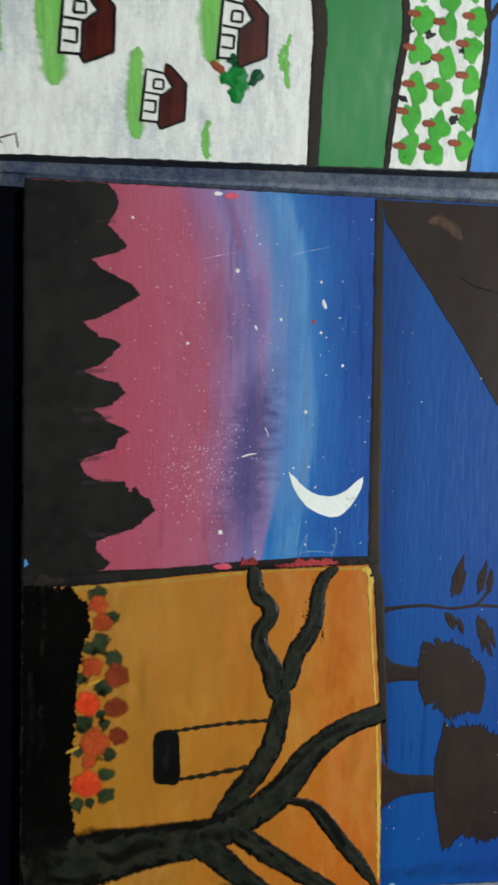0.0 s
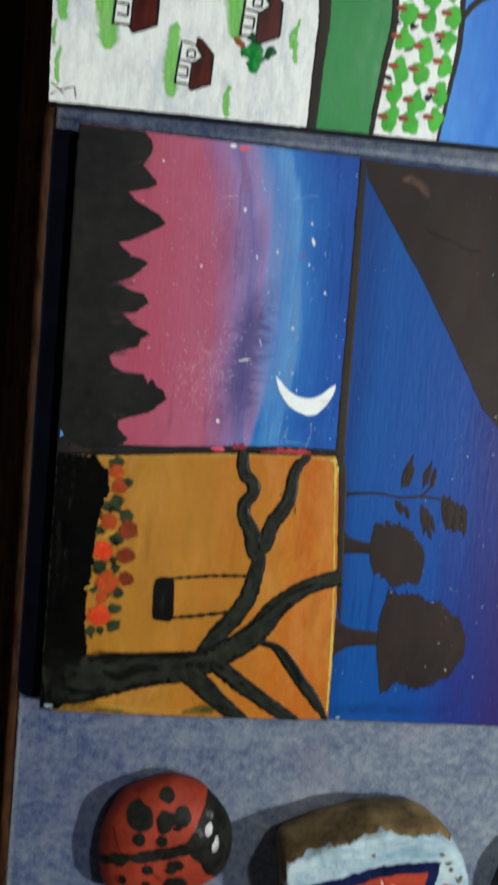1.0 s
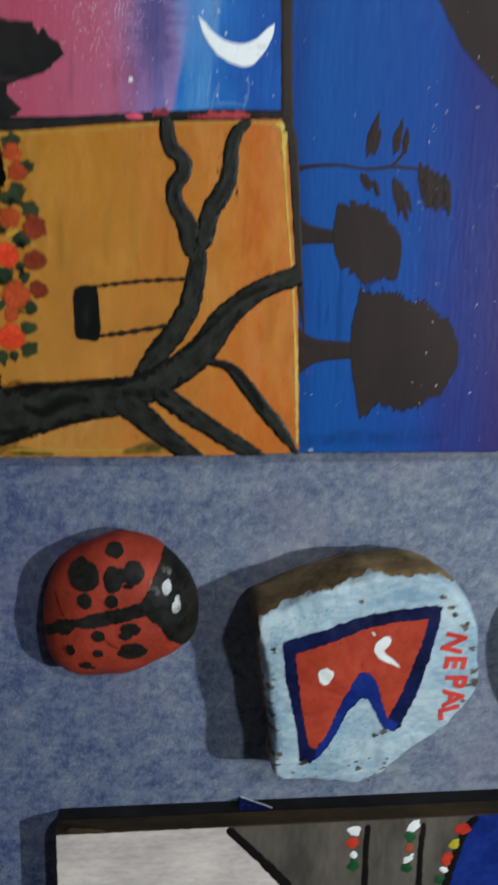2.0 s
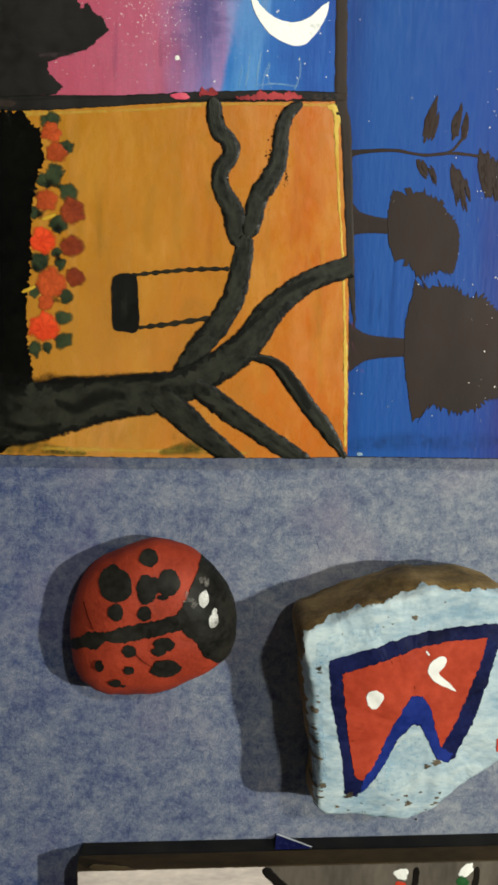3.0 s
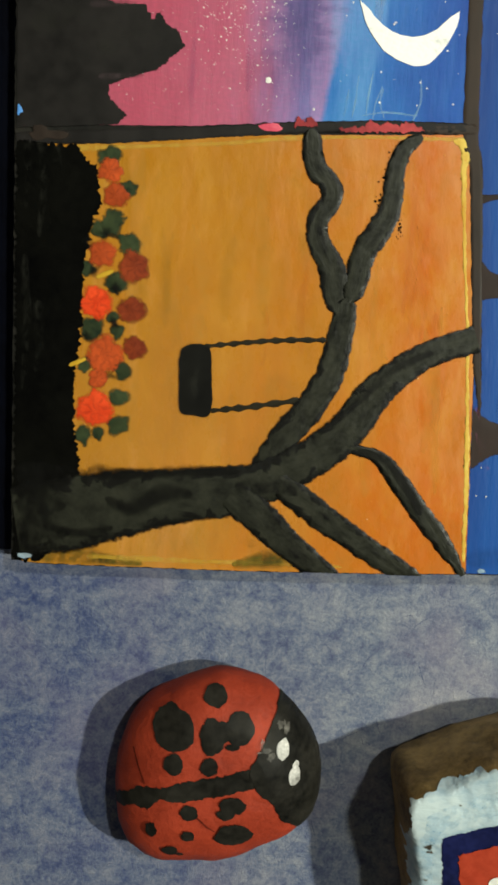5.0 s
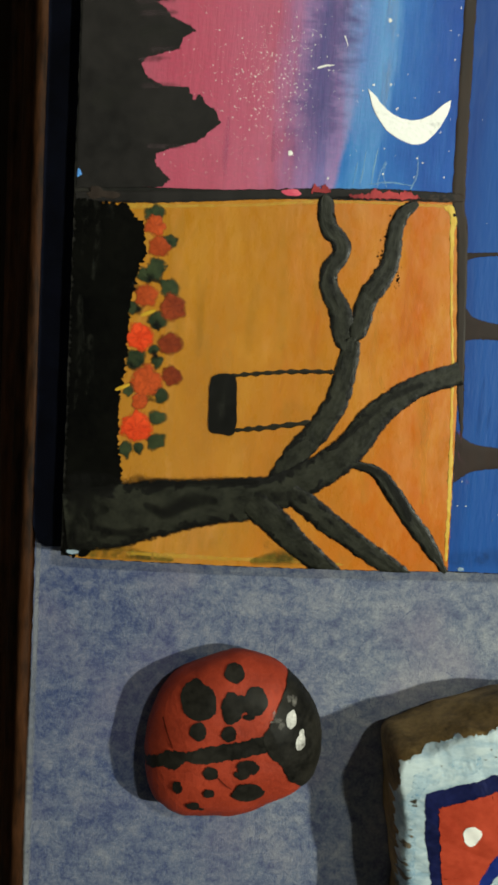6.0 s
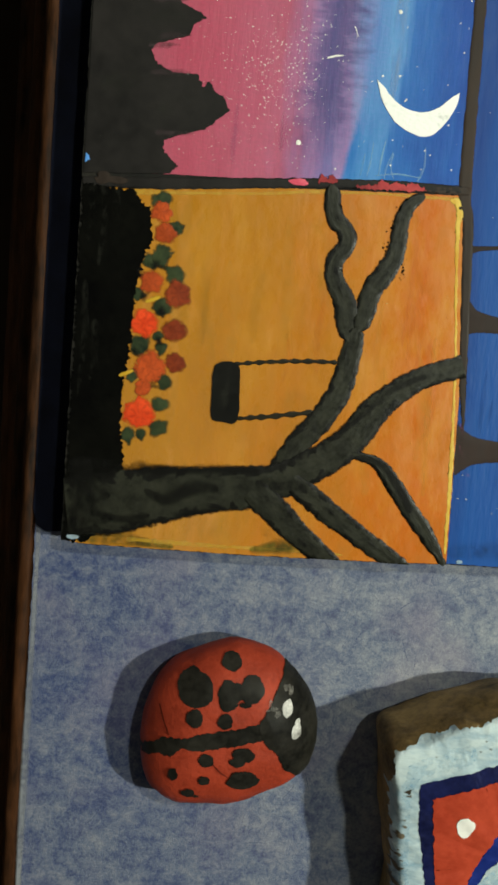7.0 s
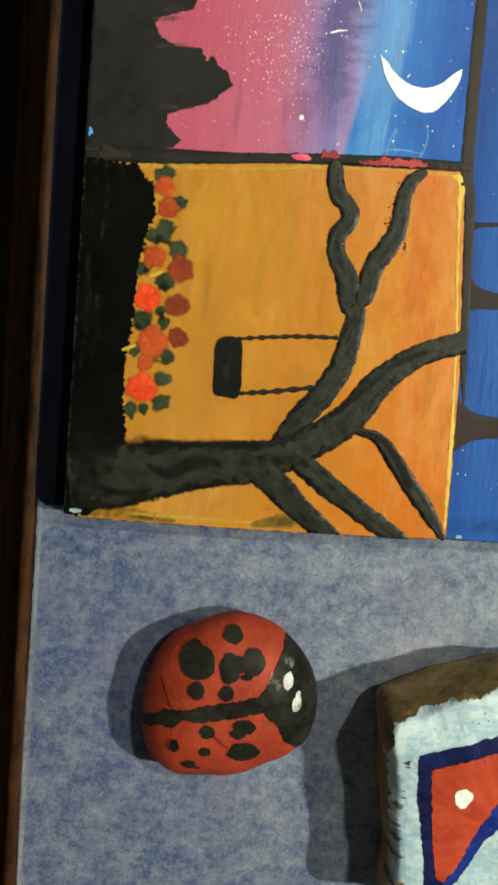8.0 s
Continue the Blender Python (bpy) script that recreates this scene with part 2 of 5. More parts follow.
def chalk():
    """White ground brushed thin, so that the blue-grey board shows through in streaks."""
    m = paint("white ground", (238, 233, 230), (255, 254, 248), 0.55, (1.0, 0.3), 1100, 0.0002, (0.38, 0.58))
    tree, bsdf = m.node_tree, m.node_tree.nodes["Principled BSDF"]
    old = bsdf.inputs["Base Color"].links[0].from_socket
    patch = noise_of(tree, coords(tree, (1.0, 0.5, 1)), 45, 3)
    comb = noise_of(tree, coords(tree, (1.0, 0.22, 1), 6.0), 420, 5, 0.7)
    speck = noise_of(tree, coords(tree, (0.6, 1.0, 1)), 1300, 3, 0.7)
    thin = maths(tree, "ADD", maths(tree, "MULTIPLY", patch, 0.42), maths(tree, "ADD", maths(tree, "MULTIPLY", comb, 0.36), maths(tree, "MULTIPLY", speck, 0.22)))
    link(tree, mix(tree, ramp(tree, thin, ((0.50, (0, 0, 0, 1)), (0.62, (0.62, 0.62, 0.62, 1)))), old, srgb(190, 196, 207)), bsdf.inputs["Base Color"])
    return m


chalk_paint = chalk()
snow_paint = paint("snow paint", (184, 172, 166), (228, 214, 203), 0.5, (0.4, 1.0), 300, 0.00014)
grey_paint = paint("grey paint", (72, 66, 60), (104, 96, 86), 0.5, (1, 0.3))
navy_paint = paint("navy paint", (16, 30, 92), (34, 52, 132), 0.42)
red_daub = paint("red daub", (166, 44, 30), (204, 66, 44), 0.42, dry=0.2)
green_daub = paint("green daub", (24, 62, 34), (48, 94, 52), 0.45, dry=0.2)
gold_daub = paint("gold daub", (160, 142, 30), (200, 182, 50), 0.42, dry=0.2)
shadow_mat = paint("board shadow navy", (8, 9, 18), (17, 20, 34), 0.75, gloss=0.05)
board_edge = paint("board edge", (16, 16, 16), (40, 38, 34), 0.6)
bare_edge = paint("bare edge", (34, 28, 19), (72, 59, 40), 0.75, (0.5, 1), 160)


def haze(name, one, two, cover=0.5, most=0.8, drag=0.10):
    """Thin paint dragged nearly dry, so that the coat under it shows between the bristle marks."""
    m = paint(name, one, two, 0.5, (1, 0.1), 420)
    tree, bsdf = m.node_tree, m.node_tree.nodes["Principled BSDF"]
    marks = maths(tree, "ADD", maths(tree, "MULTIPLY", noise_of(tree, coords(tree, (1, drag, 1)), 640, 4), 0.55), maths(tree, "MULTIPLY", noise_of(tree, coords(tree, (1, 0.4, 1)), 150, 3), 0.45))
    _, out = brush_way(tree)
    fade = ramp(tree, maths(tree, "ADD", maths(tree, "ABSOLUTE", out), maths(tree, "MULTIPLY_ADD", marks, 0.8, -0.4)), ((0.35, (1, 1, 1, 1)), (0.95, (0, 0, 0, 1))))
    link(tree, maths(tree, "MULTIPLY", fade, ramp(tree, marks, ((0.58 - 0.22 * cover, (0, 0, 0, 1)), (0.86 - 0.22 * cover, (most, most, most, 1))))), bsdf.inputs["Alpha"])
    return m


haze_rose = haze("rose haze", (196, 104, 142), (206, 128, 164), 0.9, 0.45, 0.3)
haze_violet = haze("violet haze", (122, 96, 152), (146, 126, 182), 0.5)
yellow_haze = haze("thin yellow edge", (204, 158, 48), (222, 186, 88), 1.4, 0.6, 0.8)
haze_smoke = haze("smoky smear", (58, 50, 52), (84, 70, 74), 1.0, 0.7, 0.6)
wisp_haze = haze("pale wisp", (112, 172, 216), (168, 206, 232), 1.2, 0.6, 0.3)
haze_murk = haze("murky blue", (18, 44, 82), (30, 58, 104), 1.0, 0.25, 0.8)
moss_haze = haze("moss smear", (50, 50, 22), (128, 110, 36), 1.2, 0.9, 1.0)
wash_olive, wash_yellow, wash_rust = haze("olive wash", (136, 112, 44), (160, 128, 48), 1.3, 0.08, 1.0), haze("yellow wash", (208, 152, 52), (222, 168, 80), 1.1, 0.24, 0.8), haze("rust wash", (190, 92, 26), (206, 108, 44), 1.1, 0.14, 1.0)
haze_blue, haze_dusk = haze("blue haze", (36, 92, 178), (52, 110, 194), 0.5, 0.4, 0.2), haze("dusk haze", (52, 40, 120), (70, 52, 138), 0.5, 0.45, 0.2)
lawn_haze = haze("dragged lawn paint", (120, 194, 82), (152, 214, 110), 1.7, 1.0, 0.25)
fray_mat = haze("frayed paper edge", (122, 127, 142), (164, 166, 170), 1.3, 0.85, 1.0)
haze_black, haze_grey = haze("black haze", (6, 6, 5), (14, 14, 11), 1.1, 0.85, 0.5), haze("grey haze", (40, 41, 36), (62, 62, 55), 0.6, 0.5, 0.6)
haze_pink, haze_pale, haze_deep = haze("pink haze", (160, 84, 128), (196, 116, 154), 0.5), haze("pale haze", (116, 158, 214), (170, 196, 226), 0.5), haze("deep haze", (18, 66, 146), (32, 90, 170), 0.6)


def dusk_sky():
    """Pink at the treetops through violet to deep blue, laid on in long strokes along y."""
    m, tree, bsdf = nodes_of("dusk sky paint")
    vec = coords(tree, (1, 0.10, 1))
    c = tree.nodes.new("ShaderNodeTexCoord")
    sep = tree.nodes.new("ShaderNodeSeparateXYZ")
    link(tree, c.outputs["Object"], sep.inputs[0])
    streak = noise_of(tree, vec, 260, 4)
    fine = noise_of(tree, coords(tree, (1, 0.2, 1)), 800, 4, 0.7)
    blotch = noise_of(tree, coords(tree, (1, 0.5, 1)), 48, 4)
    comb = noise_of(tree, coords(tree, (0.35, 1, 1)), 420, 3)
    y = sep.outputs["Y"]
    bow = maths(tree, "MULTIPLY", maths(tree, "POWER", maths(tree, "MAXIMUM", maths(tree, "ADD", y, -0.150), 0.0), 3.0), 560.0)
    flat = maths(tree, "MULTIPLY", sep.outputs["X"], 10.2)
    x = maths(tree, "ADD", flat, bow)
    x = maths(tree, "ADD", x, maths(tree, "MULTIPLY_ADD", streak, 0.10, -0.05))
    x = maths(tree, "ADD", x, maths(tree, "MULTIPLY_ADD", blotch, 0.07, -0.035))
    col = ramp(tree, x, ((0.0, srgb(166, 82, 98)), (0.30, srgb(176, 88, 106)), (0.49, srgb(176, 98, 120)), (0.545, srgb(156, 108, 144)), (0.595, srgb(152, 128, 172)),
                         (0.635, srgb(118, 116, 168)), (0.672, srgb(152, 134, 180)), (0.705, srgb(124, 144, 192)), (0.75, srgb(88, 138, 196)), (0.80, srgb(98, 156, 208)),
                         (0.83, srgb(56, 118, 188)), (0.91, srgb(38, 94, 170)), (1.0, srgb(30, 76, 156))))
    weave = noise_of(tree, coords(tree, (0.5, 1, 1)), 1500, 3, 0.7)
    pale = maths(tree, "MULTIPLY", ramp(tree, blotch, ((0.50, (0, 0, 0, 1)), (0.70, (1, 1, 1, 1)))), 0.3)
    col = mix(tree, pale, col, srgb(172, 104, 128), "SOFT_LIGHT")
    # the worked-in indigo patch and the clean blue corner under the moon
    ragged_y = maths(tree, "ADD", y, maths(tree, "MULTIPLY_ADD", fine, 0.016, -0.008))
    tall = ramp(tree, maths(tree, "ABSOLUTE", maths(tree, "ADD", ragged_y, -0.133)), ((0.012, (1, 1, 1, 1)), (0.028, (0, 0, 0, 1))))
    lean = maths(tree, "ADD", maths(tree, "ADD", flat, maths(tree, "MULTIPLY", maths(tree, "ADD", y, -0.133), -0.9)), maths(tree, "MULTIPLY_ADD", comb, 0.12, -0.06))
    wide = ramp(tree, maths(tree, "ABSOLUTE", maths(tree, "ADD", lean, -0.640)), ((0.030, (1, 1, 1, 1)), (0.085, (0, 0, 0, 1))))
    col = mix(tree, maths(tree, "MULTIPLY", maths(tree, "MULTIPLY", tall, wide), maths(tree, "MULTIPLY_ADD", streak, 0.5, 0.5)), col, srgb(66, 66, 116))
    corner = ramp(tree, maths(tree, "ADD", ragged_y, -0.1), ((0.012, (1, 1, 1, 1)), (0.030, (0, 0, 0, 1))))
    side = ramp(tree, maths(tree, "ADD", flat, maths(tree, "ADD", maths(tree, "MULTIPLY", maths(tree, "ADD", y, -0.102), -2.0), maths(tree, "MULTIPLY_ADD", comb, 0.02, -0.01))), ((0.678, (0, 0, 0, 1)), (0.692, (1, 1, 1, 1))))
    blue = ramp(tree, maths(tree, "ADD", flat, maths(tree, "MULTIPLY_ADD", streak, 0.3, -0.15)), ((0.66, srgb(52, 122, 190)), (0.78, srgb(84, 146, 202)), (0.84, srgb(48, 112, 184)), (0.98, srgb(34, 88, 166))))
    col = mix(tree, maths(tree, "MULTIPLY", corner, side), col, blue)
    col = mix(tree, maths(tree, "MULTIPLY", fine, 0.6), col, srgb(200, 176, 204), "SOFT_LIGHT")
    col = mix(tree, maths(tree, "MULTIPLY", ramp(tree, weave, ((0.42, (0, 0, 0, 1)), (0.66, (1, 1, 1, 1)))), 0.5), col, srgb(226, 190, 200), "SOFT_LIGHT")
    col = mix(tree, maths(tree, "MULTIPLY", ramp(tree, blotch, ((0.34, (1, 1, 1, 1)), (0.52, (0, 0, 0, 1)))), 0.35), col, srgb(70, 50, 66), "SOFT_LIGHT")
    link(tree, col, bsdf.inputs["Base Color"])
    link(tree, maths(tree, "MULTIPLY_ADD", fine, 0.3, 0.3), bsdf.inputs["Roughness"])
    bsdf.inputs["Specular IOR Level"].default_value = 0.16
    relief(tree, bsdf, maths(tree, "ADD", fine, streak), 0.00011)
    return m


def orange_sky():
    m, tree, bsdf = nodes_of("orange sky paint")
    c = tree.nodes.new("ShaderNodeTexCoord")
    sep = tree.nodes.new("ShaderNodeSeparateXYZ")
    link(tree, c.outputs["Object"], sep.inputs[0])
    streak = noise_of(tree, coords(tree, (1, 0.4, 1)), 60, 4)
    fine = noise_of(tree, coords(tree, (1, 0.5, 1)), 420, 3)
    lumps = noise_of(tree, coords(tree, (1, 0.35, 1)), 170, 4)
    x = maths(tree, "ADD", maths(tree, "MULTIPLY", sep.outputs["X"], 9.5), maths(tree, "MULTIPLY_ADD", streak, 0.7, -0.35))
    # ochre to orange is the paint's own; left stops dimmed for lamp falloff
    col = ramp(tree, x, ((0.0, srgb(174, 121, 26)), (0.30, srgb(178, 123, 38)), (0.55, srgb(182, 121, 40)), (0.74, srgb(188, 113, 35)), (0.88, srgb(190, 104, 31)), (1.0, srgb(194, 121, 50))))
    green = ramp(tree, noise_of(tree, coords(tree, (1, 0.5, 1)), 55, 6, 0.72, 0.4), ((0.52, (0, 0, 0, 1)), (0.72, (1, 1, 1, 1))))
    col = mix(tree, maths(tree, "MULTIPLY", green, 0.5), col, srgb(132, 106, 40))
    col = mix(tree, maths(tree, "MULTIPLY", lumps, 0.30), col, srgb(217, 161, 73), "SOFT_LIGHT")
    cloud = noise_of(tree, coords(tree, (1, 0.55, 1)), 75, 5, 0.65, 0.5)
    col = mix(tree, maths(tree, "MULTIPLY", ramp(tree, cloud, ((0.50, (0, 0, 0, 1)), (0.70, (1, 1, 1, 1)))), 0.45), col, srgb(205, 146, 58))
    col = mix(tree, maths(tree, "MULTIPLY", ramp(tree, cloud, ((0.30, (1, 1, 1, 1)), (0.48, (0, 0, 0, 1)))), 0.40), col, srgb(157, 102, 33))
    drag = noise_of(tree, coords(tree, (1, 0.26, 1), 3.0), 130, 5, 0.65, 0.4)
    col = mix(tree, maths(tree, "MULTIPLY", ramp(tree, drag, ((0.54, (0, 0, 0, 1)), (0.70, (1, 1, 1, 1)))), 0.30), col, srgb(217, 152, 84))
    col = mix(tree, maths(tree, "MULTIPLY", ramp(tree, drag, ((0.30, (1, 1, 1, 1)), (0.44, (0, 0, 0, 1)))), 0.22), col, srgb(169, 100, 21))
    link(tree, col, bsdf.inputs["Base Color"])
    link(tree, maths(tree, "MULTIPLY_ADD", fine, 0.3, 0.14), bsdf.inputs["Roughness"])
    bsdf.inputs["Specular IOR Level"].default_value = 0.35
    relief(tree, bsdf, maths(tree, "ADD", maths(tree, "MULTIPLY", fine, 0.3), lumps), 0.00019)
    return m


def night_sky():
    m, tree, bsdf = nodes_of("night sky paint")
    c = tree.nodes.new("ShaderNodeTexCoord")
    sep = tree.nodes.new("ShaderNodeSeparateXYZ")
    link(tree, c.outputs["Object"], sep.inputs[0])
    streak = noise_of(tree, coords(tree, (1, 0.12, 1)), 120, 4)
    fine = noise_of(tree, coords(tree, (1, 0.2, 1)), 700, 3)
    x = maths(tree, "ADD", maths(tree, "MULTIPLY_ADD", sep.outputs["X"], 10.0, -1.0), maths(tree, "MULTIPLY_ADD", streak, 0.28, -0.14))
    col = ramp(tree, x, ((0.0, srgb(24, 64, 133)), (0.14, srgb(28, 82, 154)), (0.40, srgb(26, 72, 149)), (0.54, srgb(34, 52, 128)), (0.72, srgb(50, 37, 105)), (1.0, srgb(44, 29, 90))))
    col = mix(tree, maths(tree, "MULTIPLY", fine, 0.55), col, srgb(124, 146, 179), "SOFT_LIGHT")
    link(tree, col, bsdf.inputs["Base Color"])
    link(tree, maths(tree, "MULTIPLY_ADD", fine, 0.3, 0.32), bsdf.inputs["Roughness"])
    bsdf.inputs["Specular IOR Level"].default_value = 0.16
    relief(tree, bsdf, maths(tree, "ADD", fine, streak), 0.00010)
    return m


def felt_paper():
    """Mottled blue handmade paper: pale fibres over indigo clouds."""
    m, tree, bsdf = nodes_of("mottled blue paper")
    vec = coords(tree)
    big = noise_of(tree, vec, 85, 4, 0.6, 0.3)
    mid = noise_of(tree, vec, 330, 5, 0.72, 0.35)
    fine = noise_of(tree, vec, 1300, 4, 0.8, 0.4)
    fac = maths(tree, "ADD", maths(tree, "MULTIPLY", big, 0.28), maths(tree, "ADD", maths(tree, "MULTIPLY", mid, 0.42), maths(tree, "MULTIPLY", fine, 0.30)))
    col = ramp(tree, fac, ((0.37, srgb(32, 42, 88)), (0.44, srgb(70, 82, 119)), (0.51, srgb(113, 121, 141)), (0.62, srgb(158, 160, 167))))
    warm = ramp(tree, noise_of(tree, vec, 26, 2), ((0.5, (0, 0, 0, 1)), (0.7, (1, 1, 1, 1))))
    col = mix(tree, maths(tree, "MULTIPLY", warm, 0.3), col, srgb(150, 132, 148))
    # blue to greenish grey across the sheet; lamp falloff painted in, outer side darker
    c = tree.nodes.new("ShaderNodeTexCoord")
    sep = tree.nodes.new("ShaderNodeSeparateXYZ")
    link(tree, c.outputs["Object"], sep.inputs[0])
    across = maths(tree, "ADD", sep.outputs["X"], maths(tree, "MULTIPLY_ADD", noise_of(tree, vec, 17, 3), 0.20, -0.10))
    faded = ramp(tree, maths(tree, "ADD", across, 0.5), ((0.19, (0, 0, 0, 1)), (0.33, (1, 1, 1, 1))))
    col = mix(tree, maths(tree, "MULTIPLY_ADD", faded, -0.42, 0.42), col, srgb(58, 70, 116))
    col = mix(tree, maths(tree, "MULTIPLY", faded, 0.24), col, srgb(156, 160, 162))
    link(tree, col, bsdf.inputs["Base Color"])
    bsdf.inputs["Roughness"].default_value = 0.8
    bsdf.inputs["Specular IOR Level"].default_value = 0.25
    relief(tree, bsdf, maths(tree, "ADD", mid, fine), 0.00025)
    return m


def wood(name, dark, light, rough=0.4, along=(1, 0.06, 1), scale=260):
    m, tree, bsdf = nodes_of(name)
    grain = noise_of(tree, coords(tree, along), scale, 5, 0.65)
    broad = noise_of(tree, coords(tree, along), scale * 0.15, 3)
    fac = maths(tree, "ADD", maths(tree, "MULTIPLY", grain, 0.6), maths(tree, "MULTIPLY", broad, 0.4))
    link(tree, ramp(tree, fac, ((0.36, srgb(*dark)), (0.66, srgb(*light)))), bsdf.inputs["Base Color"])
    bsdf.inputs["Specular IOR Level"].default_value = 0.1
    link(tree, maths(tree, "MULTIPLY_ADD", grain, 0.3, rough - 0.15), bsdf.inputs["Roughness"])
    relief(tree, bsdf, grain, 0.0002)
    return m


def stone_mat(name, dark, light, rough=0.6, scale=160, depth=0.0004):
    m, tree, bsdf = nodes_of(name)
    vec = coords(tree)
    a, b = noise_of(tree, vec, scale * 0.35, 4), noise_of(tree, vec, scale * 3, 4, 0.7)
    fac = maths(tree, "ADD", maths(tree, "MULTIPLY", a, 0.7), maths(tree, "MULTIPLY", b, 0.3))
    link(tree, ramp(tree, fac, ((0.36, srgb(*dark)), (0.64, srgb(*light)))), bsdf.inputs["Base Color"])
    bsdf.inputs["Specular IOR Level"].default_value = 0.22
    link(tree, maths(tree, "MULTIPLY_ADD", b, 0.3, rough - 0.15), bsdf.inputs["Roughness"])
    relief(tree, bsdf, fac, depth)
    return m


def plaster(name, one, two):
    m, tree, bsdf = nodes_of(name)
    link(tree, ramp(tree, noise_of(tree, coords(tree), 3.0, 5), ((0.3, srgb(*one)), (0.7, srgb(*two)))), bsdf.inputs["Base Color"])
    bsdf.inputs["Roughness"].default_value = 0.8
    return m


nib_mat = paint("glossy orange nib", (198, 126, 42), (216, 146, 64), 0.18, gloss=0.6)
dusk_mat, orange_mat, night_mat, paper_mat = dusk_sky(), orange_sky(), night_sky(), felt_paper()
rim_mat = wood("dark varnished wood", (17, 10, 6), (80, 49, 28), 0.6, (1, 0.2, 1), 420)
floor_mat = wood("dark floor wood", (24, 16, 11), (46, 32, 22), 0.5, (1, 0.05, 1), 30)
wall_mat, ceiling_mat = plaster("wall plaster", (206, 202, 194), (222, 217, 208)), plaster("ceiling plaster", (222, 220, 214), (234, 232, 226))
rock_mat = stone_mat("brown river stone", (72, 58, 32), (176, 146, 94), 0.6, 200, 0.0008)
dark_rock = stone_mat("black painted stone", (10, 10, 11), (26, 26, 27), 0.45)
ladybird_red = stone_mat("red painted stone", (132, 45, 27), (172, 64, 41), 0.6, 260, 0.0008)
ladybird_black = paint("ladybird black", (15, 15, 13), (46, 44, 39), 0.5, scale=260, gloss=0.1)
stone_white = paint("stone white", (140, 166, 184), (190, 204, 208), 0.5, (0.5, 1), 260, 0.0009, (0.38, 0.58))
crack_red = paint("cracked red", (84, 26, 16), (110, 36, 22), 0.6)
flag_red = paint("flag red", (156, 54, 35), (188, 74, 51), 0.45, scale=240)
flag_blue = paint("flag blue", (11, 14, 42), (27, 33, 80), 0.45, scale=300)
notch_blue = paint("notch blue", (21, 36, 104), (36, 54, 137), 0.45, scale=300)
pale_coat = haze("pale blue wash", (150, 186, 212), (172, 202, 220), 0.7, 0.7, 1.0)
chip_dark = paint("chip", (52, 47, 40), (126, 114, 96), 0.6, scale=600)
eye_paint = paint("smudged eye white", (120, 118, 114), (226, 224, 220), 0.4, scale=900)
letter_red = paint("letter red", (190, 52, 44), (216, 84, 72), 0.45)
faded_scuff = haze("grey scuff", (110, 106, 100), (160, 156, 150), 0.9, 0.8, 0.6)
foil_blue = paint("foil blue", (14, 16, 60), (26, 32, 96), 0.25)
foil_edge = paint("foil edge", (200, 205, 215), (240, 242, 246), 0.3)


# ---- the room ----
def box(x0, x1, y0, y1, z0, z1):
    v = [(x, y, z) for z in (z0, z1) for x, y in ((x0, y0), (x1, y0), (x1, y1), (x0, y1))]
    return mesh_of(v, [(3, 2, 1, 0), (4, 5, 6, 7), (0, 1, 5, 4), (1, 2, 6, 5), (2, 3, 7, 6), (3, 0, 4, 7)], smooth=False)


FLOOR, TOP = -0.75, 1.75
# unseen walls and ceiling close the room; pale so bounced light fills shadows
for name, dims, mat in (("floor", (-1.9, 2.3, -2.1, 2.3, FLOOR - 0.1, FLOOR), floor_mat), ("ceiling", (-1.9, 2.3, -2.1, 2.3, TOP, TOP + 0.1), ceiling_mat),
                        ("wall_west", (-2.0, -1.9, -2.2, 2.4, FLOOR - 0.1, TOP + 0.1), wall_mat), ("wall_east", (2.3, 2.4, -2.2, 2.4, FLOOR - 0.1, TOP + 0.1), wall_mat),
                        ("wall_south", (-1.9, 2.3, -2.2, -2.1, FLOOR - 0.1, TOP + 0.1), wall_mat), ("wall_north", (-1.9, 2.3, 2.3, 2.4, FLOOR - 0.1, TOP + 0.1), wall_mat)):
    tagged(part(name, box(*dims), mat), "plain " + name.split("_")[0] + " closing the dim room", name.split("_")[0], kind="structure")

# ---- the table: a top with a moulded wooden rim ----
table = thing("table", (0.22, 0.05, FLOOR), "dark wooden table with a moulded rim under blue paper", "table")
LIFT = -FLOOR


def moulding(profile, y0, y1, rows=60):
    """A moulding along y from a profile of x, z (mm), slightly uneven from wear."""
    prof = curve_through(profile, 4, False)
    verts, faces, n = [], [], len(prof)
    for j in range(rows + 1):
        y = y0 + (y1 - y0) * j / rows
        for x, z in prof:
            w = 0.3 * noise.noise((x * 0.3, y * 40, 2.0)) + 0.3 * noise.noise((x * 0.5, y * 170, 5.0)) + 0.16 * noise.noise((x, y * 520, 8.0))
            verts.append((x / 1000 - 0.22, y - 0.05, z / 1000 + w / 1000 + LIFT))
    for j in range(rows):
        faces += [(j * n + i, j * n + i + 1, (j + 1) * n + i + 1, (j + 1) * n + i) for i in range(n - 1)]
    return mesh_of(verts, faces)


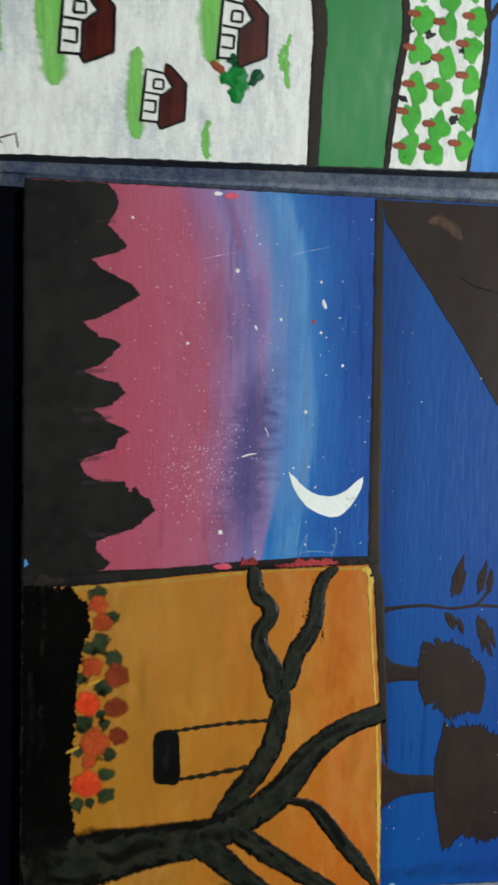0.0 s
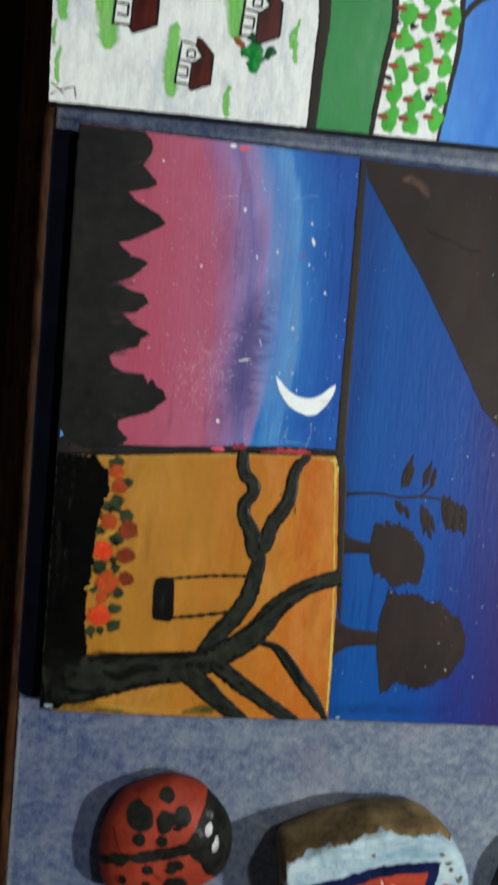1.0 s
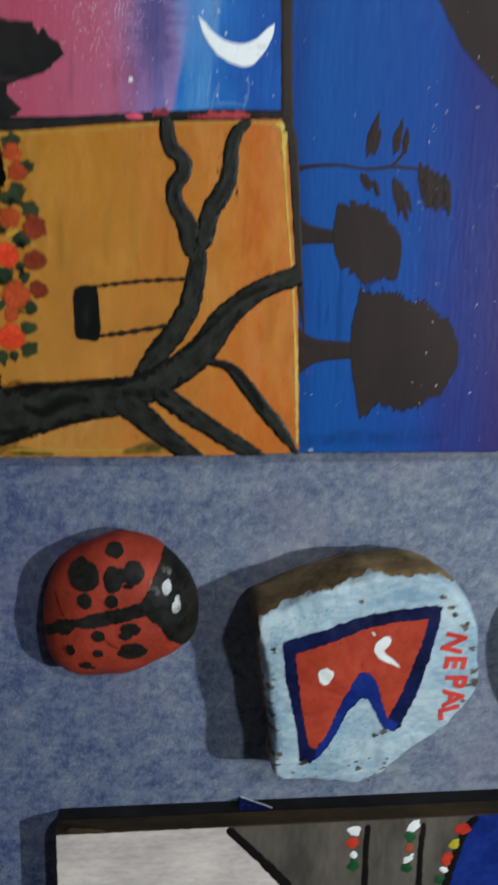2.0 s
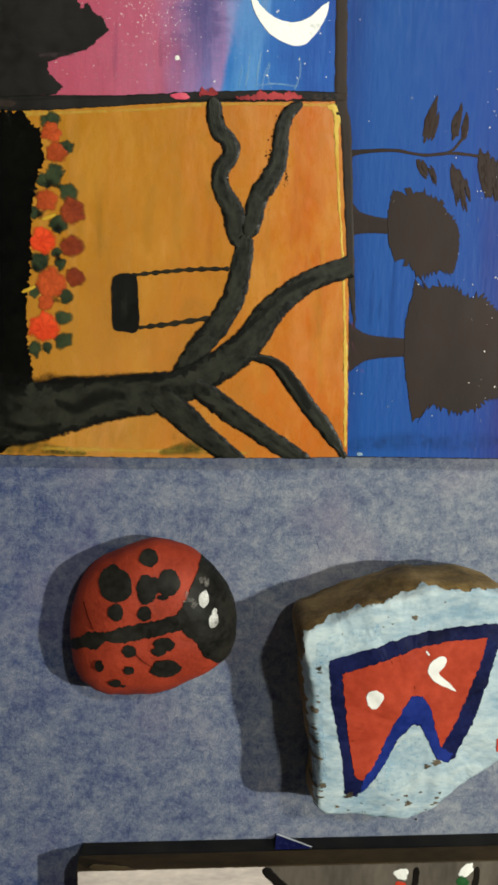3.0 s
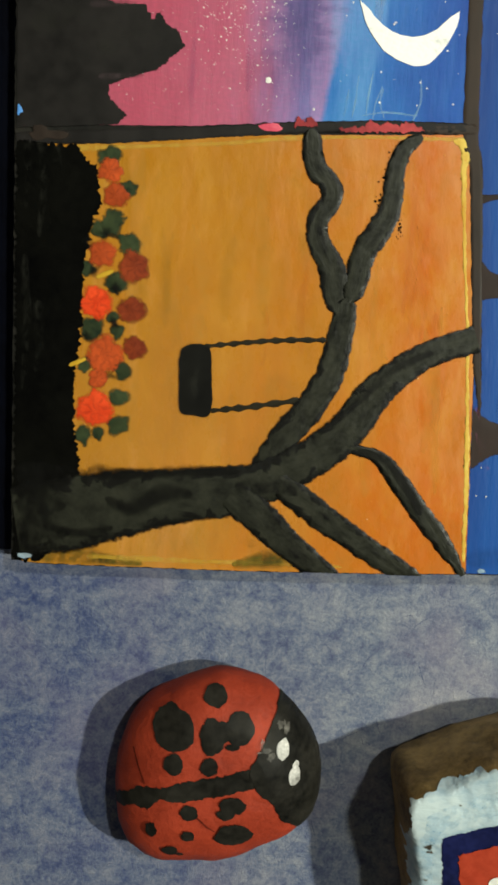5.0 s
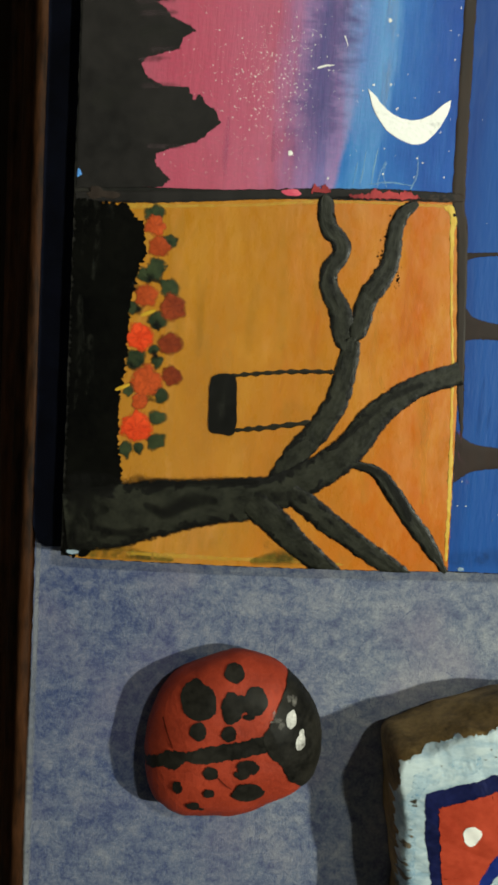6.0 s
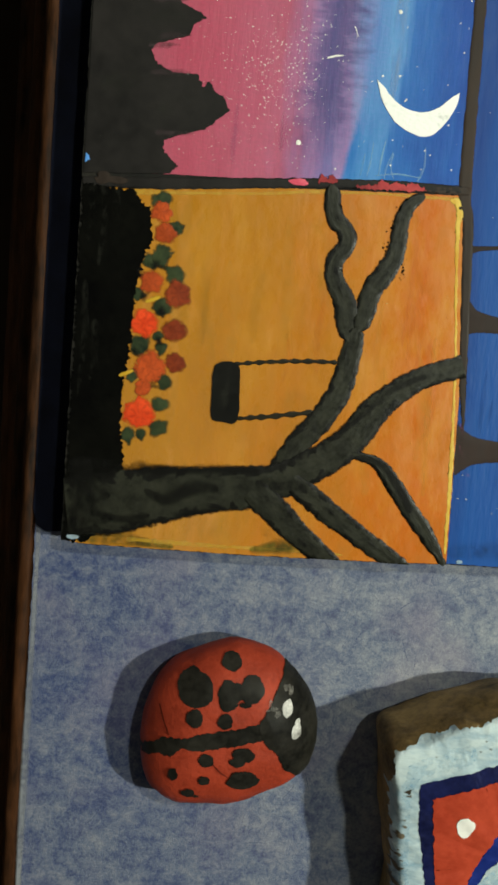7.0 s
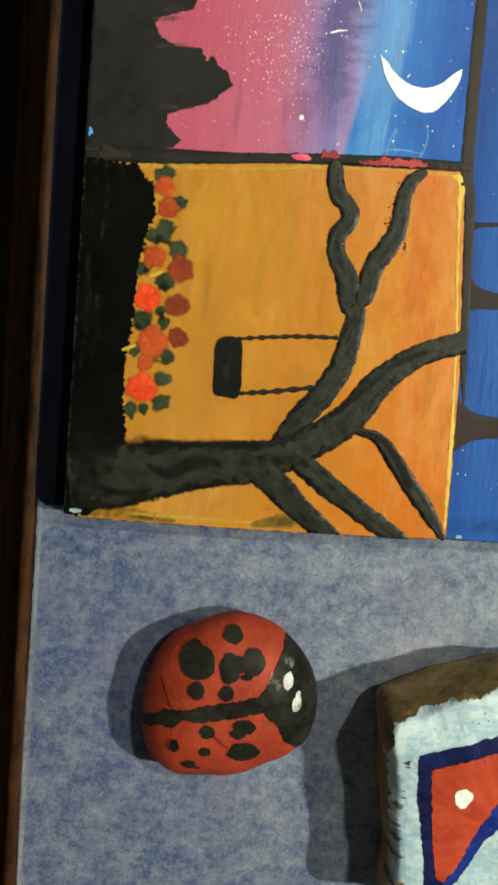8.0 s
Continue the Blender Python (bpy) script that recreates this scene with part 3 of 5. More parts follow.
part("tabletop", box(-0.117 - 0.22, 0.55 - 0.22, -0.55, 0.60, LIFT - 0.032, LIFT - 0.0006), rim_mat, table)
part("rim", moulding(((-116.4, -3.0), (-116.6, 0.4), (-117.4, 1.2), (-118.8, 1.3), (-120.0, 0.4), (-120.7, -1.8), (-121.0, -6.0), (-121.4, -12.0), (-122.2, -15.5), (-124.6, -16.4),
                      (-126.4, -18.5), (-127.0, -24.0), (-129.0, -26.0), (-131.0, -27.0), (-132.0, -34.0), (-117.0, -34.5)), -0.50, 0.65, 420), rim_mat, table, "worn dark brown moulded rim")
for x, y in ((-0.30, -0.50), (0.29, -0.50), (-0.30, 0.55), (0.29, 0.55)):
    part("leg", box(x - 0.025, x + 0.025, y - 0.025, y + 0.025, 0, LIFT - 0.032), rim_mat, table)

# ---- the paper on the table ----
sheet_poly = ragged([(-116.0, -440), (540, -440), (540, 640), (-116.0, 640)], 2.0, 0.25, 4.0)
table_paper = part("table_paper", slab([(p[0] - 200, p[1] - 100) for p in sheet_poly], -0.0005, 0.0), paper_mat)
table_paper.matrix_world = pose(0.2, 0.1, 0.0)
tagged(table_paper, "mottled blue handmade paper sheet covering the tabletop", "table cover")
part("frayed_edge", stroke([(-315.2 + 0.25 * math.sin(k * 1.9), -540 + 60 * k, 2.2 + 0.7 * math.sin(k * 2.3)) for k in range(19)], 0.00005, 0.0001, steps=30, amp=0.35, seed=3, caps=False),
     fray_mat, table_paper, "pale frayed edge of the paper")


hairs, faces_h = [], []
pick = random.Random(12)
for k in range(420):
    x, y, a = pick.uniform(-112, 90), pick.uniform(-126, -3), pick.uniform(0, math.pi)
    bend = pick.uniform(-0.25, 0.25)
    size = pick.uniform(0.8, 4) if k % 8 else pick.uniform(5, 8)
    bend *= 1.0 if k % 8 else 0.5
    for j in range(9):
        w = (0.06 if k % 8 else 0.075) * math.sin(math.pi * (j + 0.5) / 9)
        hairs += [((x - 200 - w * math.sin(a)) / 1000, (y - 100 + w * math.cos(a)) / 1000, 0.00006), ((x - 200 + w * math.sin(a)) / 1000, (y - 100 - w * math.cos(a)) / 1000, 0.00006)]
        if j:
            b = len(hairs) - 4
            faces_h.append((b, b + 1, b + 3, b + 2))
        x, y, a = x + size / 8 * math.cos(a), y + size / 8 * math.sin(a), a + bend
tagged(part("paper_fibre", mesh_of(hairs, faces_h), paint("dark fibres", (58, 66, 104), (88, 96, 128), 0.8), table_paper, "fine dark fibres in the paper"), kind="stuff")

# ---- the painted board with three scenes ----
O = (-107.5, 0.0)
H2 = 0.010
board = thing("painting_board", (O[0] / 1000, O[1] / 1000, 0.0), "square-edged board painted with dusk forest, swing tree and night lake", "painting", "painted boards")
board_poly = ragged([(-107.5, 0.0), (-101, -0.8), (-57, -1.2), (-20, -0.7), (0, -0.1), (185, 0.0), (185, 205.5), (-107.5, 205.5)], 1.2, 0.22, 1.0)
part("panel", slab(board_poly, 0.0010, H2 - 0.0003, O), board_edge, board)


# the board's shadow on the paper, built as a thin dark navy sheet
shadow_poly = [(150, 1.0), (150, 204), (-116.9, 204.5), (-116.8, 120), (-116.7, 60), (-116.6, 6), (-115.4, 1.6), (-113.0, 0.0), (-108, 0.1)]
part("shadow_sheet", slab(ragged(shadow_poly, 1.5, 0.2, 14, 0.2), 0.0001, 0.0010, O), shadow_mat, board, "dark navy sheet standing in for the board shadow")


def on_board(name, me, mat, label=""):
    return part(name, me, mat, board, label)


Z = H2 - 0.0003
on_board("dusk_sky", slab(ragged([(-105.6, 98), (-8.0, 101.6), (-10.2, 205.2), (-105.6, 205.2)], 0.9, 0.2, 2.0), Z, Z + 0.0002, O), dusk_mat, "pink to blue dusk sky")
on_board("orange_sky", slab(ragged([(-105.0, -0.2), (-100, -0.6), (-57, -1.0), (-20, -0.5), (-0.4, 0.1), (-2.2, 50), (-5.6, 100.6), (-50, 98.4), (-80, 96.0), (-104.5, 94.0)], 0.9, 0.2, 3.0), Z, Z + 0.00024, O), orange_mat, "brushed orange sky")
on_board("night_sky", slab(ragged([(-0.3, 0.2), (184.6, 0.2), (184.6, 205.2), (-9.6, 205.2), (-5.4, 100.6), (-2.1, 50)], 0.9, 0.15, 4.0), Z, Z + 0.00016, O), night_mat, "deep blue night sky")

# dusk forest
Y1 = Z + 0.0002
forest = [(-107.0, 97.2), (-85.2, 98.9), (-83.3, 100.7), (-84.8, 102.4), (-87.0, 104.0), (-87.3, 107.0), (-82.7, 108.8), (-76.3, 110.9), (-73.9, 113.2), (-70.7, 115.9), (-71.8, 117.4), (-72.9, 119.2), (-75.4, 120.6), (-76.3, 123.0), (-78.4, 121.2), (-79.7, 124.2),
          (-86.0, 124.0), (-90.1, 125.6), (-91.9, 128.6), (-90.9, 130.4), (-87.0, 131.7), (-82.5, 133.2), (-81.7, 135.8), (-78.6, 137.8), (-80.0, 139.0), (-84.8, 140.8), (-86.4, 142.6), (-88.9, 144.0), (-83.3, 145.4), (-79.8, 148.7), (-81.7, 151.6), (-85.6, 152.2), (-90.9, 154.2),
          (-90.2, 155.2), (-86.6, 156.2), (-83.1, 159.8), (-81.0, 161.8), (-83.5, 163.4), (-87.2, 164.0), (-90.1, 166.6), (-91.7, 167.8), (-87.6, 169.0), (-83.1, 171.2), (-76.1, 175.6)]
forest += [(-78.8, 178.6), (-82.3, 180.2), (-87.0, 182.6), (-89.7, 184.8), (-81.7, 187.2), (-80.0, 188.6), (-82.5, 191.6), (-85.2, 194.0), (-82.5, 199.4), (-83.7, 203.0), (-85.4, 205.1), (-107.0, 205.1)]


def toothed(poly, step, depth, seed):
    """An outline broken into small blunt teeth, as a flat brush leaves them."""
    pick, out = random.Random(seed), []
    for a, b in zip(poly, poly[1:] + poly[:1]):
        far = math.hypot(b[0] - a[0], b[1] - a[1])
        count = max(1, round(far / step))
        for k in range(count):
            f, d = k / count, pick.uniform(-depth, depth)
            x, y = a[0] + (b[0] - a[0]) * f, a[1] + (b[1] - a[1]) * f
            out += [(x + d, y), (x + d + pick.uniform(-0.1, 0.1), y + (b[1] - a[1]) / count * 0.6)] if -106 < x and 99 < y < 204 else [(x, y)]
    return out


on_board("treeline", slab(ragged(toothed(forest, 0.9, 0.32, 8), 0.3, 0.14, 9.0, 1.2), Y1, Y1 + 0.00015, O), black_paint, "black row of conifers")
for k, (x, y, w, reach) in enumerate(((-89, 144.4, 2.6, 5), (-88, 141.5, 2.2, 5), (-89.5, 154.6, 2.4, 4), (-86, 133.0, 2.2, 4), (-88.6, 130.4, 1.8, 4), (-86.5, 124.0, 2.0, 5), (-84.5, 109.2, 1.8, 5), (-86, 195, 2.0, 3))):
    on_board("smudge", stroke([(x - reach, y - 0.6, w), (x, y, w), (x + reach, y + 0.4, w * 0.5)], Y1 + 0.00016 + 0.000004 * k, 0.00003, O, 10, 0.5, 640 + k), haze_smoke)
for k, (x, y, half) in enumerate(((-85, 116, 4.5), (-88, 137, 3.4), (-90, 176, 4.0), (-97, 150, 6.0), (-99, 120, 6.0))):
    on_board("grey_drag", stroke([(x - 5, y - half * 0.3, half), (x, y, half * 1.4), (x + 7, y + half * 0.2, half)], Y1 + 0.00015 + 0.000004 * k, 0.00003, O, 10, 0.6, 660 + k), haze_grey)
moon_outer = [(-33.4, 127.6), (-31.4, 122.4), (-27.6, 117.6), (-22.8, 115.0), (-18.2, 114.8), (-14.4, 118.2), (-11.8, 123.0), (-11.3, 126.4)]
moon_inner = [(-13.4, 125.0), (-16.8, 121.9), (-20.4, 120.6), (-24.2, 120.9), (-28.2, 122.8), (-31.4, 126.0)]
on_board("moon", slab(ragged(curve_through(moon_outer, 5, False) + curve_through(moon_inner, 5, False), 0.7, 0.18, 5.0), Y1, Y1 + 0.0002, O), moon_paint, "thick white crescent moon")
for k, (x, y, rx, ry) in enumerate(((-24.7, 175.1, 0.8, 1.7), (-52.4, 109.9, 0.9, 0.9), (-49.6, 183.4, 0.8, 0.9), (-25.9, 181.3, 0.55, 0.6), (-18.8, 158.1, 0.55, 0.6), (-29.0, 144.7, 0.7, 0.7),
                                    (-25.4, 167.2, 0.55, 0.5), (-37.0, 170.5, 0.5, 0.6), (-78.7, 196.5, 0.5, 0.6), (-63, 163, 0.6, 0.6), (-44, 168, 0.5, 0.9), (-32, 128.6, 0.4, 0.4), (-27.5, 129, 0.4, 0.4))):
    on_board("star", daub(x, y, rx * 0.78, ry * 0.78, Y1, 0.0002, O, k, turn=0.4), white_daub)
on_board("red_dot", daub(-27.6, 170.2, 0.5, 0.6, Y1, 0.0002, O, 3), red_daub)
rng = random.Random(5)
# white star flecks; glitter on the sky is painted in as extra dots
dots = [(-86 + 40 * rng.random() ** 0.8, 103 + 96 * rng.random(), 0.05 + 0.13 * rng.random() ** 3) for _ in range(560)]
dots += [(rng.gauss(-58, 7), rng.gauss(127, 7), 0.05 + 0.15 * rng.random() ** 3) for _ in range(420)]
dots += [(-46 + 36 * rng.random(), 103 + 98 * rng.random(), 0.09 + 0.2 * rng.random() ** 3) for _ in range(70)]
dots += [(-106 + 18 * rng.random(), 103 + 98 * rng.random(), 0.08 + 0.1 * rng.random() ** 3) for _ in range(14)]
tagged(on_board("spatter", specks(dots, Y1 + 0.0001, O), white_daub, "fine white spatter of stars and painted glints"), kind="stuff")
for k, (a, b, w) in enumerate((((-47, 131.5), (-42.5, 132.6), 0.5), ((-40.5, 140), (-39.4, 137.5), 0.25), ((-60, 186), (-50, 188.4), 0.07), ((-34, 188.5), (-24, 191), 0.07))):
    on_board("scratch", stroke([(*a, w), ((a[0] + b[0]) / 2, (a[1] + b[1]) / 2 + 0.2, w), (*b, w * 0.6)], Y1, 0.00012, O, 6, 0.1, k), white_daub)
on_board("pale_edge", daub(-55.6, 204.0, 1.3, 0.6, Y1, 0.0002, O, 2), white_daub)
on_board("pink_edge", daub(-52.0, 203.6, 2.0, 1.0, Y1, 0.00022, O, 4), pink_paint)
on_board("pink_smear", stroke([(-52.4, 203.8, 4.2), (-51.4, 199, 4.0), (-50.0, 194, 3.4), (-48.8, 188, 2.0)], Y1, 0.00005, O, 10, 0.5, 44), haze_rose)



def bristles(mat, x0, x1, y0, y1, count, z, seed, bend=0.0):
    """A patch of sky worked in with many thin overlapping drags of the brush along y."""
    pick = random.Random(seed)
    count = max(3, round(count * 0.55))
    for k in range(count):
        x, w = x0 + (x1 - x0) * (k + pick.random()) / count, pick.uniform(1.2, 3.2)
        a, b = y0 + (y1 - y0) * pick.random() ** 2 * 0.5, y1 - (y1 - y0) * pick.random() ** 2 * 0.5
        m = (a + b) / 2
        on_board("sky_stroke", stroke([(x, a, w * 0.5), (x + pick.uniform(-0.4, 0.4), m, w), (x + bend + pick.uniform(-0.3, 0.3), b, w * 0.4)], z + 0.000003 * (k + seed % 7), 0.00003, O, 10, 0.25, seed + k), mat)


for k, (mat, x0, x1, y0, y1, count, bend) in enumerate(((haze_violet, -52, -48, 150, 204, 3, -0.8), (haze_pale, -38, -34, 186, 204, 4, -2.0), (haze_pale, -33, -29, 158, 203, 5, -2.4), (haze_pale, -30, -28, 118, 172, 2, -0.4),
                                                       (haze_deep, -21, -12, 140, 204, 6, -1.0), (haze_pink, -70, -56, 102, 118, 4, 0.3))):
    bristles(mat, x0, x1, y0, y1, count, Y1 + 0.00001 + 0.000002 * k, 200 + 31 * k, bend)
for k, rows in enumerate((((-33.6, 103, 0.5), (-33.0, 107, 0.8), (-32.6, 112, 0.3)), ((-30.6, 103.4, 0.5), (-30.2, 108, 0.9), (-29.4, 113, 0.3)), ((-29.0, 102.8, 0.6), (-28.6, 106, 0.8), (-27.2, 110, 0.3)), ((-31.6, 103.4, 0.4), (-26, 104.4, 0.9), (-19, 104.0, 0.4)),
                          ((-26.4, 103, 0.4), (-27.6, 106.4, 0.7), (-27.0, 109.5, 0.3)), ((-20.0, 103, 0.6), (-18.6, 107, 0.9), (-18.8, 112, 0.3)), ((-35.4, 103, 0.7), (-35.0, 106, 1.0), (-34.6, 109, 0.3)))):
    on_board("pale_wisp", stroke([(x, y, 0.8 * w) for x, y, w in rows], Y1 + 0.00003 + 0.000004 * k, 0.00005, O, 10, 0.18, 400 + k), wisp_haze)
on_board("blue_chip", daub(-106.4, 101.0, 0.7, 1.1, Y1 + 0.0001, 0.0003, O, 8, 0.6), river_paint)
on_board("grey_scuff", daub(-101, 96.0, 4.0, 1.6, Y1 + 0.0003, 0.0001, O, 9, 0.5), line_paint)
# lines between the scenes

on_board("divider", stroke([(-107.0, 94.9, 2.6), (-85.5, 96.4, 3.0), (-62, 98.6, 2.7), (-45.6, 100.2, 2.5), (-24, 101.4, 2.6), (-8.0, 102.0, 2.0)], Y1 + 0.0001, 0.0003, O, 40, 0.25, 2, False), black_paint)
on_board("divider", stroke([(-10.2, 205.0, 2.6), (-8.7, 160, 3.2), (-7.0, 104, 3.7), (-5.0, 92, 3.2), (-1.8, 54, 2.2), (-0.6, 44, 1.4), (0.0, 38, 0.4)], Y1, 0.00026, O, 26, 0.3, 6, False), line_paint)
for k, (x, y, rx, ry) in enumerate(((-51.2, 99.9, 3.2, 0.9),)):
    on_board("pink_touch", daub(x, y, rx, ry, Y1 + 0.0001, 0.0004, O, k), pink_paint)
on_board("divider", stroke([(-17.0, 101.2, 1.6), (-12, 101.6, 2.4), (-5.4, 101.8, 2.2)], Y1 + 0.0001, 0.0003, O, 14, 0.3, 16), line_paint)
for k, poly in enumerate(([(-46.3, 100.2), (-41.2, 100.6), (-41.6, 101.6), (-42.8, 102.8), (-44.0, 101.6), (-45.6, 102.6)], [(-36, 99.6), (-26, 100.2), (-17.2, 100.6), (-18.4, 101.5), (-21.6, 102.6), (-23.4, 101.6), (-25.6, 102.5), (-27.6, 101.3), (-29.4, 102.6), (-31.0, 101.0), (-36, 100.4)])):
    on_board("crimson_smear", slab(ragged(poly, 0.28, 0.6, 30 + k, 1.2), Y1 + 0.0001, Y1 + 0.00038, O), crimson_paint)

# swing tree
Y2 = Z + 0.00024
on_board("hedge", slab(ragged([(-107.0, 0.1), (-101, -0.3), (-96.4, 4), (-93.2, 12), (-91.9, 22.7), (-93.4, 32), (-93.7, 41.2), (-92.5, 50), (-92.2, 57), (-91.9, 68), (-90.2, 77), (-88.2, 82), (-89.2, 89), (-94.0, 93.8), (-107.0, 94.6)], 0.32, 0.95, 11.0, 1.1),
                       Y2, Y2 + 0.0002, O), hedge_paint, "near-black hedge")
on_board("yellow_stripe", stroke([(-10.6, 99.2, 1.6), (-8.0, 97.6, 2.4), (-7.6, 90, 1.3), (-6.4, 76, 0.9), (-4.6, 60, 0.8), (-3.0, 40, 1.0), (-1.9, 22, 1.4), (-1.1, 3, 0.9)], Y2, 0.00014, O, 20, 0.45, 8), yellow_edge)
on_board("yellow_stripe", stroke([(-95.5, 93.4, 3.0), (-84, 94.2, 1.4), (-60, 96.2, 1.2), (-48, 97.8, 1.6), (-30, 98.9, 0.9), (-8, 99.5, 1.6)], Y2, 0.00008, O, 20, 0.4, 9), yellow_haze)
for k, (rows, mat) in enumerate(((((-101, 0.8, 3.4), (-93, 1.4, 5.4), (-86, 0.8, 4.0), (-77, 0.0, 2.0)), moss_haze), (((-90, 1.4, 1.8), (-76, 1.2, 2.0), (-62, 1.0, 1.6), (-50, 1.2, 1.6), (-30, 0.8, 1.0)), yellow_haze), (((-56, 0.6, 2.4), (-48, 2.0, 5.4), (-42, 2.4, 4.6), (-37, 1.4, 2.6)), moss_haze))):
    on_board("olive_stripe", stroke(rows, Y2 + 0.00002 + 0.00002 * k, 0.00008, O, 14, 0.6, 10 + k), mat)
on_board("blue_smear", daub(-104.4, 1.2, 1.9, 0.8, Y2 + 0.0002, 0.0003, O, 12), edge_white)
pick = random.Random(77)
for k, (mat, x0, x1, y0, y1, count) in enumerate(((wash_olive, -80, -44, 54, 95, 5), (wash_yellow, -84, -46, 26, 94, 5), (wash_rust, -24, -9, 34, 95, 4), (wash_yellow, -26, -7, 8, 92, 4), (wash_rust, -52, -36, 44, 92, 2), (wash_olive, -78, -48, 26, 48, 2), (wash_olive, -72, -46, 2, 9, 3))):
    for j in range(count):
        x, w = pick.uniform(x0, x1), pick.uniform(2.0, 6.0)
        a = pick.uniform(y0, y0 + (y1 - y0) * 0.5)
        b = min(y1, a + pick.uniform(0.25, 0.6) * (y1 - y0))
        on_board("wash", stroke([(x, a, w * 0.6), (x + pick.uniform(-1.2, 1.2), (a + b) / 2, w), (x + pick.uniform(-2, 2), b, w * 0.5)], Y2 + 0.00001 + 0.000003 * (k * 4 + j % 4), 0.00003, O, 10, 0.7, 700 + 37 * k + j), mat)
for k, (rows, thick) in enumerate((
        (((-106.6, 9.4, 17), (-94, 11.4, 18.5), (-82.6, 14.2, 17), (-69.4, 16.4, 13.6), (-57, 18.2, 12.6), (-47, 20.6, 9)), 5.5),
        (((-50.5, 21, 7.4), (-46.0, 30.0, 7.2), (-40.0, 37.6, 7.2), (-35.4, 46.0, 7.0), (-33.6, 54, 6.4), (-32.2, 63.6, 5.0)), 5.0),
        (((-34.2, 60.0, 5.0), (-35.0, 64.6, 6.8), (-36.4, 70.4, 6.4), (-39.6, 75.8, 5.4), (-39.9, 80.6, 5.2), (-37.3, 84.9, 5.2), (-37.7, 88.2, 5.2), (-41.3, 92.4, 5.0), (-42.5, 100.0, 4.6)), 4.5),
        (((-31.8, 62.6, 4.6), (-30.5, 67.3, 5.6), (-29.3, 73.6, 6.0), (-26.6, 78.0, 6.2), (-23.9, 83.8, 5.4), (-23.3, 90.1, 4.8), (-22.6, 94.5, 4.6), (-20.6, 97.6, 3.6), (-17.6, 99.6, 2.2)), 4.5),
        (((-52, 19.5, 10), (-44, 23.4, 10), (-36, 28.4, 10), (-30.4, 33.8, 9.6), (-23.4, 43.6, 8.2), (-13.2, 51.4, 6.6), (-2.0, 55.6, 6.6)), 6.0),
        (((-31.2, 29.0, 2.6), (-25.6, 28.4, 2.8), (-21.0, 25.6, 4.2), (-14.2, 17.0, 5.0), (-6.6, 7.6, 4.6), (-0.9, -0.2, 1.6)), 5.5),
        (((-46.5, 20.5, 6.0), (-40, 16.2, 7.0), (-34.5, 12.2, 6.8), (-28.4, 8.2, 6.4), (-22.4, 4.2, 6.0), (-16.2, 0.4, 5.6), (-10.6, -3.4, 4.4)), 5.2),
        (((-57.0, 17.6, 8.0), (-51, 13.0, 8.6), (-45.4, 8.0, 7.8), (-40.6, 4.0, 6.8), (-35.8, 0.4, 6.2), (-30.6, -4.0, 5.4)), 5.6))):
    on_board("trunk" if k == 0 else "branch", stroke(rows, Y2 + (0.00021 if k == 0 else 0.0001 + 0.00002 * k), thick * 0.00008, O, 14, 0.4, 40 + k, 0 < k < 4), bark_paint)
for k, rows in enumerate((((-56, 19.6, 1.6), (-50, 19.0, 2.2), (-44, 19.4, 2.0), (-41.5, 17.6, 1.0)), ((-90, 21.8, 2.2), (-78, 21.6, 1.6), (-64, 22.8, 1.6), (-55, 22.9, 1.0)),
                          ((-86, 15.5, 1.4), (-80, 13.2, 2.4), (-73, 16.8, 3.0), (-66, 17.2, 1.4)), ((-100, 8.5, 1.0), (-92, 7.0, 1.6), (-84, 8.5, 1.0)),
                          ((-29.5, 28.6, 1.0), (-21.4, 26.8, 1.6), (-16, 20.4, 1.8), (-12, 14.2, 1.6)), ((-37.2, 32.6, 0.8), (-28, 40.4, 1.2), (-21, 47.6, 1.2), (-12, 52.2, 1.4)))):
    on_board("dark_stroke", stroke([(x, y, 1.9 * w) for x, y, w in rows], Y2 + 0.00046 + 0.000004 * k, 0.00006, O, 10, 0.8, 60 + k), haze_black)
for k, (y, x1, w) in enumerate(((19.5, -94, 3.6), (16.6, -97, 3.4), (13.4, -95, 3.4), (10.2, -98, 3.4), (7.0, -94, 3.6), (3.8, -97, 3.2), (21.6, -90, 2.0))):
    on_board("shade_stroke", stroke([(-106.6, y, 2.2 * w), (-102, y + 0.3, 2.2 * w), (x1, y - 0.2, w)], Y2 + 0.0004 + 0.000004 * k, 0.00004, O, 10, 0.5, 330 + k), haze_black)
for k, (x, y0, y1, w) in enumerate(((-104.6, 94.5, 80, 2.6), (-101.6, 95.5, 74, 3.0), (-98.6, 95, 86, 2.6), (-105, 70, 40, 2.4), (-102, 60, 44, 2.6))):
    on_board("grey_drag", stroke([(x, y0, w), (x + 0.5, (y0 + y1) / 2, w), (x - 0.3, y1, w * 0.4)], Y2 + 0.00022 + 0.000004 * k, 0.00004, O, 10, 0.6, 340 + k), haze_grey)
pick = random.Random(31)
dots = [(-27.0 + pick.gauss(0, 0.55) + 0.28 * (y - 84), y, 0.07 + 0.25 * pick.random() ** 2) for y in (pick.uniform(84, 96) for _ in range(44))] + [(-21.6 + pick.gauss(0, 0.5), pick.uniform(77, 84), 0.07 + 0.25 * pick.random() ** 2) for _ in range(24)]
tagged(on_board("dry_fleck", specks(dots, Y2 + 0.00012, O), hedge_paint, "dry black flecks beside the branch"), kind="stuff")
